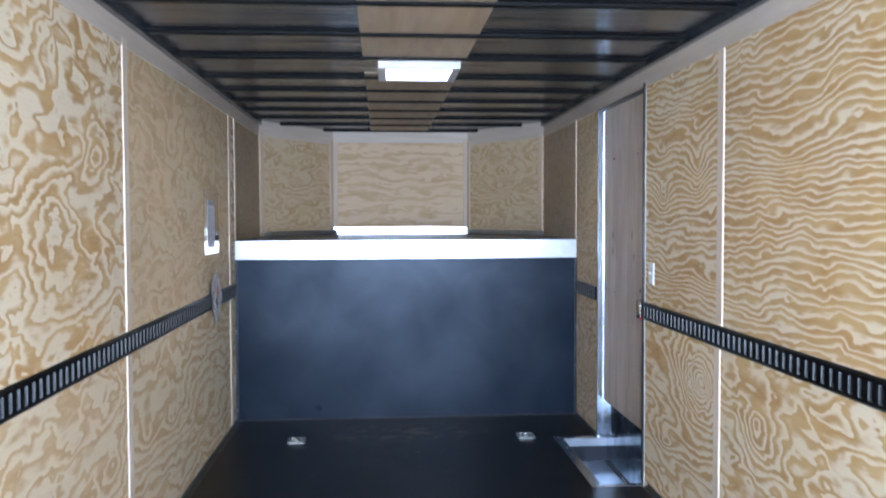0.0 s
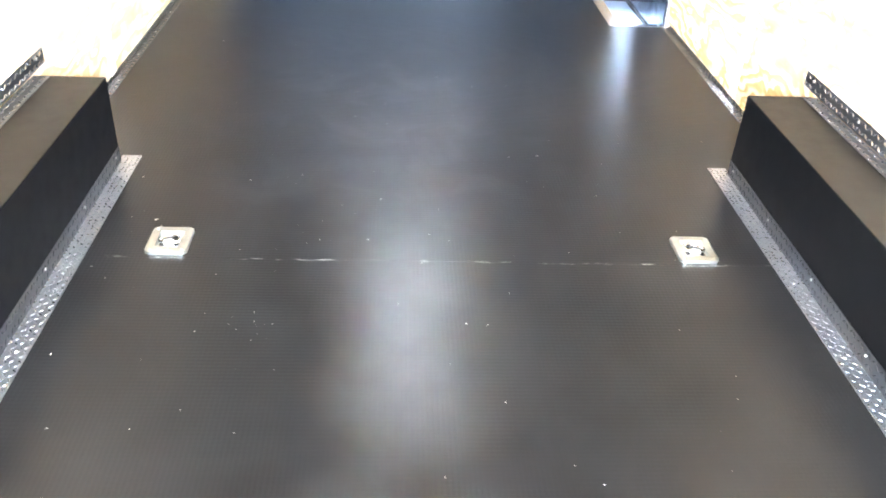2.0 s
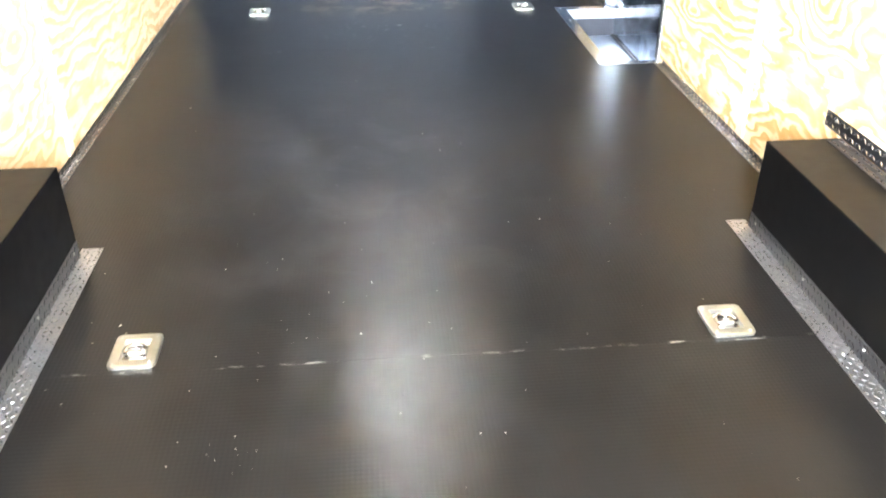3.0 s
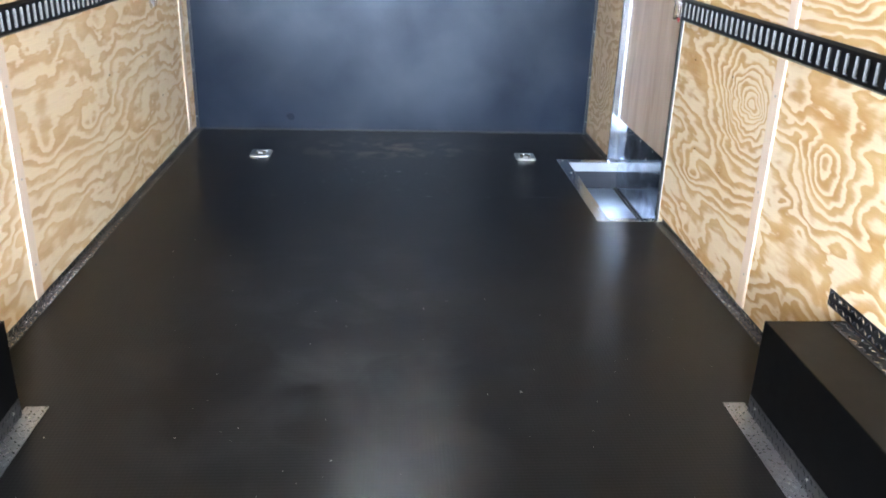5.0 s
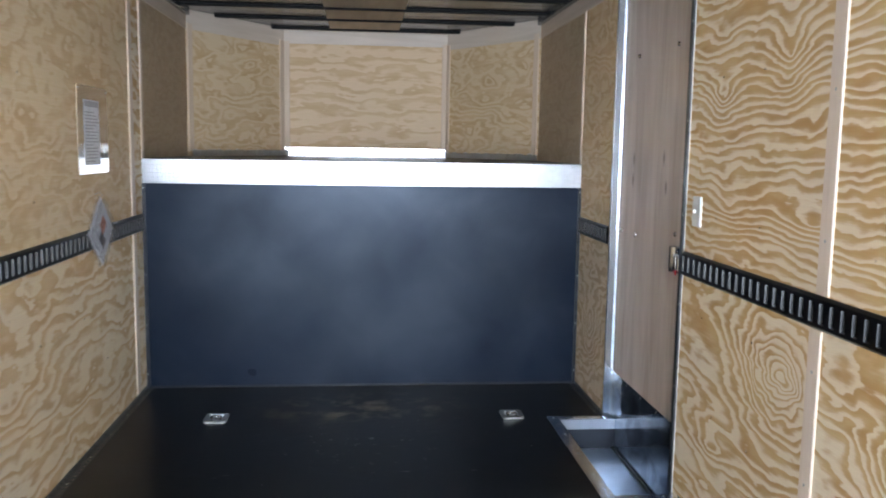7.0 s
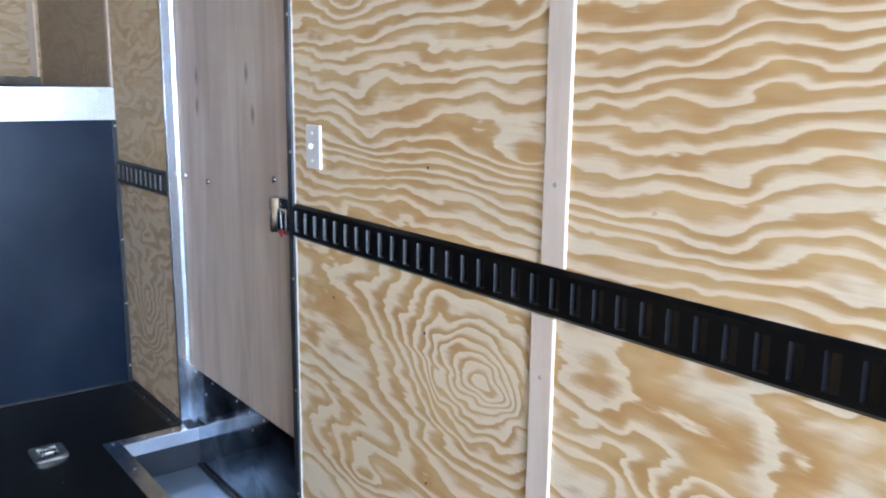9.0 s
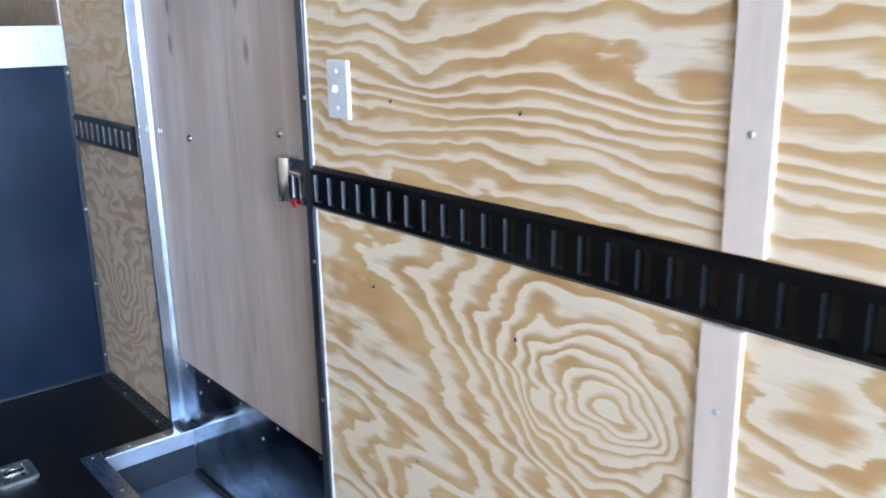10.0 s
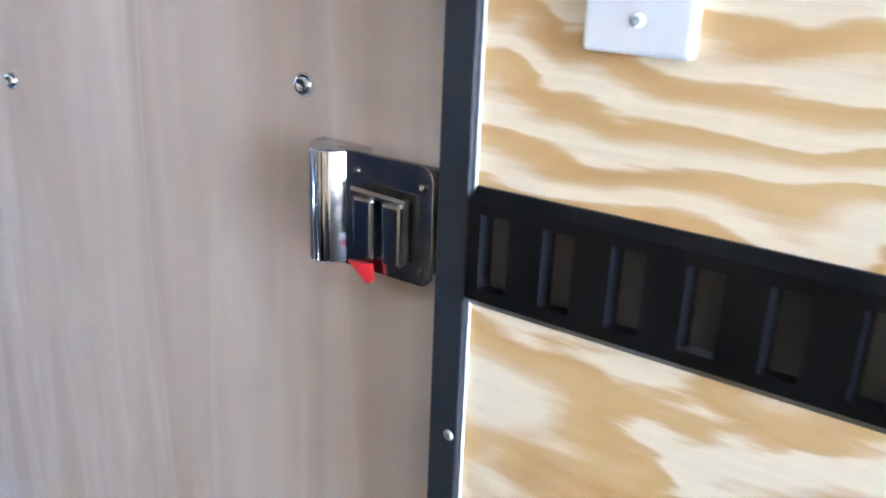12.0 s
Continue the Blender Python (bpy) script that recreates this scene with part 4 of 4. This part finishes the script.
# ---- panel with its notice on the left wall ----
panel = thing("metal_panel", (L, 5.1, 1.41), "polished metal cover plate on the plywood with a printed notice", "cover plate")
part("cover", box(L + 0.0005, L + 0.006, 4.885, 5.305, 1.222, 1.605, 0.002), PANEL, panel)
notice = part("notice", box(L + 0.0062, L + 0.0072, 4.965, 5.17, 1.262, 1.545), PAPER, panel, "white printed notice")
part("heading", box(L + 0.0073, L + 0.0077, 4.975, 5.16, 1.515, 1.540), INK, notice)
for r in range(16):
    w = 0.17 - 0.05 * ((r * 7) % 5 == 0) - 0.01 * (r % 3)
    part("text_line", box(L + 0.0073, L + 0.0077, 4.978, 4.978 + w, 1.276 + 0.0142 * r, 1.281 + 0.0142 * r), INK, notice)
for y in (4.9, 5.29):
    for z in (1.237, 1.59):
        screw(panel, L + 0.006, y, z, TO_RIGHT)

# ---- document bag hung on the track by its corner ----
bag = thing("document_bag", (L + 0.03, 5.09, 0.96), "clear plastic bag of papers hung by a corner from the track", "plastic bag")
TURNED = pose(L + 0.030, 5.08, 0.965, 45, 0, -2)


def slab(hy, hz, x0, x1, wob, seed, n=10):
    """A slightly crumpled sheet lying in the y-z plane."""
    bm = bmesh.new()
    g = [[bm.verts.new((x0 + wob * noise.noise((i * 0.5, j * 0.5, seed)), -hy + 2 * hy * i / n, -hz + 2 * hz * j / n)) for j in range(n + 1)] for i in range(n + 1)]
    for i in range(n):
        for j in range(n):
            bm.faces.new((g[i][j], g[i + 1][j], g[i + 1][j + 1], g[i][j + 1]))
    bmesh.ops.solidify(bm, geom=bm.faces[:], thickness=x1 - x0)
    return bm


part("film", moved(slab(0.118, 0.118, 0.010, 0.0106, 0.012, 1.0), TURNED), FILM, bag, "clear film", True)
part("film", moved(slab(0.118, 0.118, -0.010, -0.0094, 0.010, 2.0), TURNED), FILM, bag, "", True)
part("papers", moved(slab(0.112, 0.112, -0.002, 0.001, 0.004, 3.0), TURNED), PAPER, bag, "white papers")
part("leaflet", moved(box(0.0055, 0.0065, -0.01, 0.055, -0.01, 0.05), TURNED), ORANGE, bag, "orange leaflet")
part("card", moved(box(0.0055, 0.0065, -0.06, -0.012, -0.055, 0.02), TURNED), DARKCARD, bag, "dark card")
part("hook", tube([(L + 0.002, 5.09, 1.128), (L + 0.02, 5.09, 1.140), (L + 0.034, 5.09, 1.130), (L + 0.028, 5.09, 1.118)], 0.0018, 6), ZINC, bag)

# ---- crumbs on the floor ----
rng = random.Random(4)
bm = bmesh.new()
for i in range(180):
    x, y = rng.uniform(-0.92, 0.9), rng.uniform(0.6, 5.8)
    if i < 14:      # a small heap
        x, y = -0.49 + 0.05 * rng.gauss(0, 1), 1.866 + 0.03 * rng.gauss(0, 1)
    if x > 0.9 and y > 4.2:
        continue
    s = rng.uniform(0.0007, 0.0021) * (1.8 if rng.random() < 0.08 else 1)
    s *= 0.6 if i < 14 else 1.0
    a, e = rng.uniform(0, 6.28), rng.uniform(1.0, 2.6)
    pts = [Vector((s * e * math.cos(t) * rng.uniform(0.7, 1.1), s * math.sin(t) * rng.uniform(0.7, 1.1), 0)) for t in (0.3, 1.6, 2.9, 4.2, 5.3)]
    turn = Matrix.Translation((x, y, 0.0003)) @ Matrix.Rotation(a, 4, "Z")
    low = [bm.verts.new(turn @ p) for p in pts]
    tip = bm.verts.new(turn @ Vector((0, 0, s * 0.7)))
    for p, q in zip(low, low[1:] + low[:1]):
        bm.faces.new((p, q, tip))
tagged(part("crumbs", bm, CRUMB), "pale crumbs and dust specks scattered on the black floor", "debris", kind="stuff")
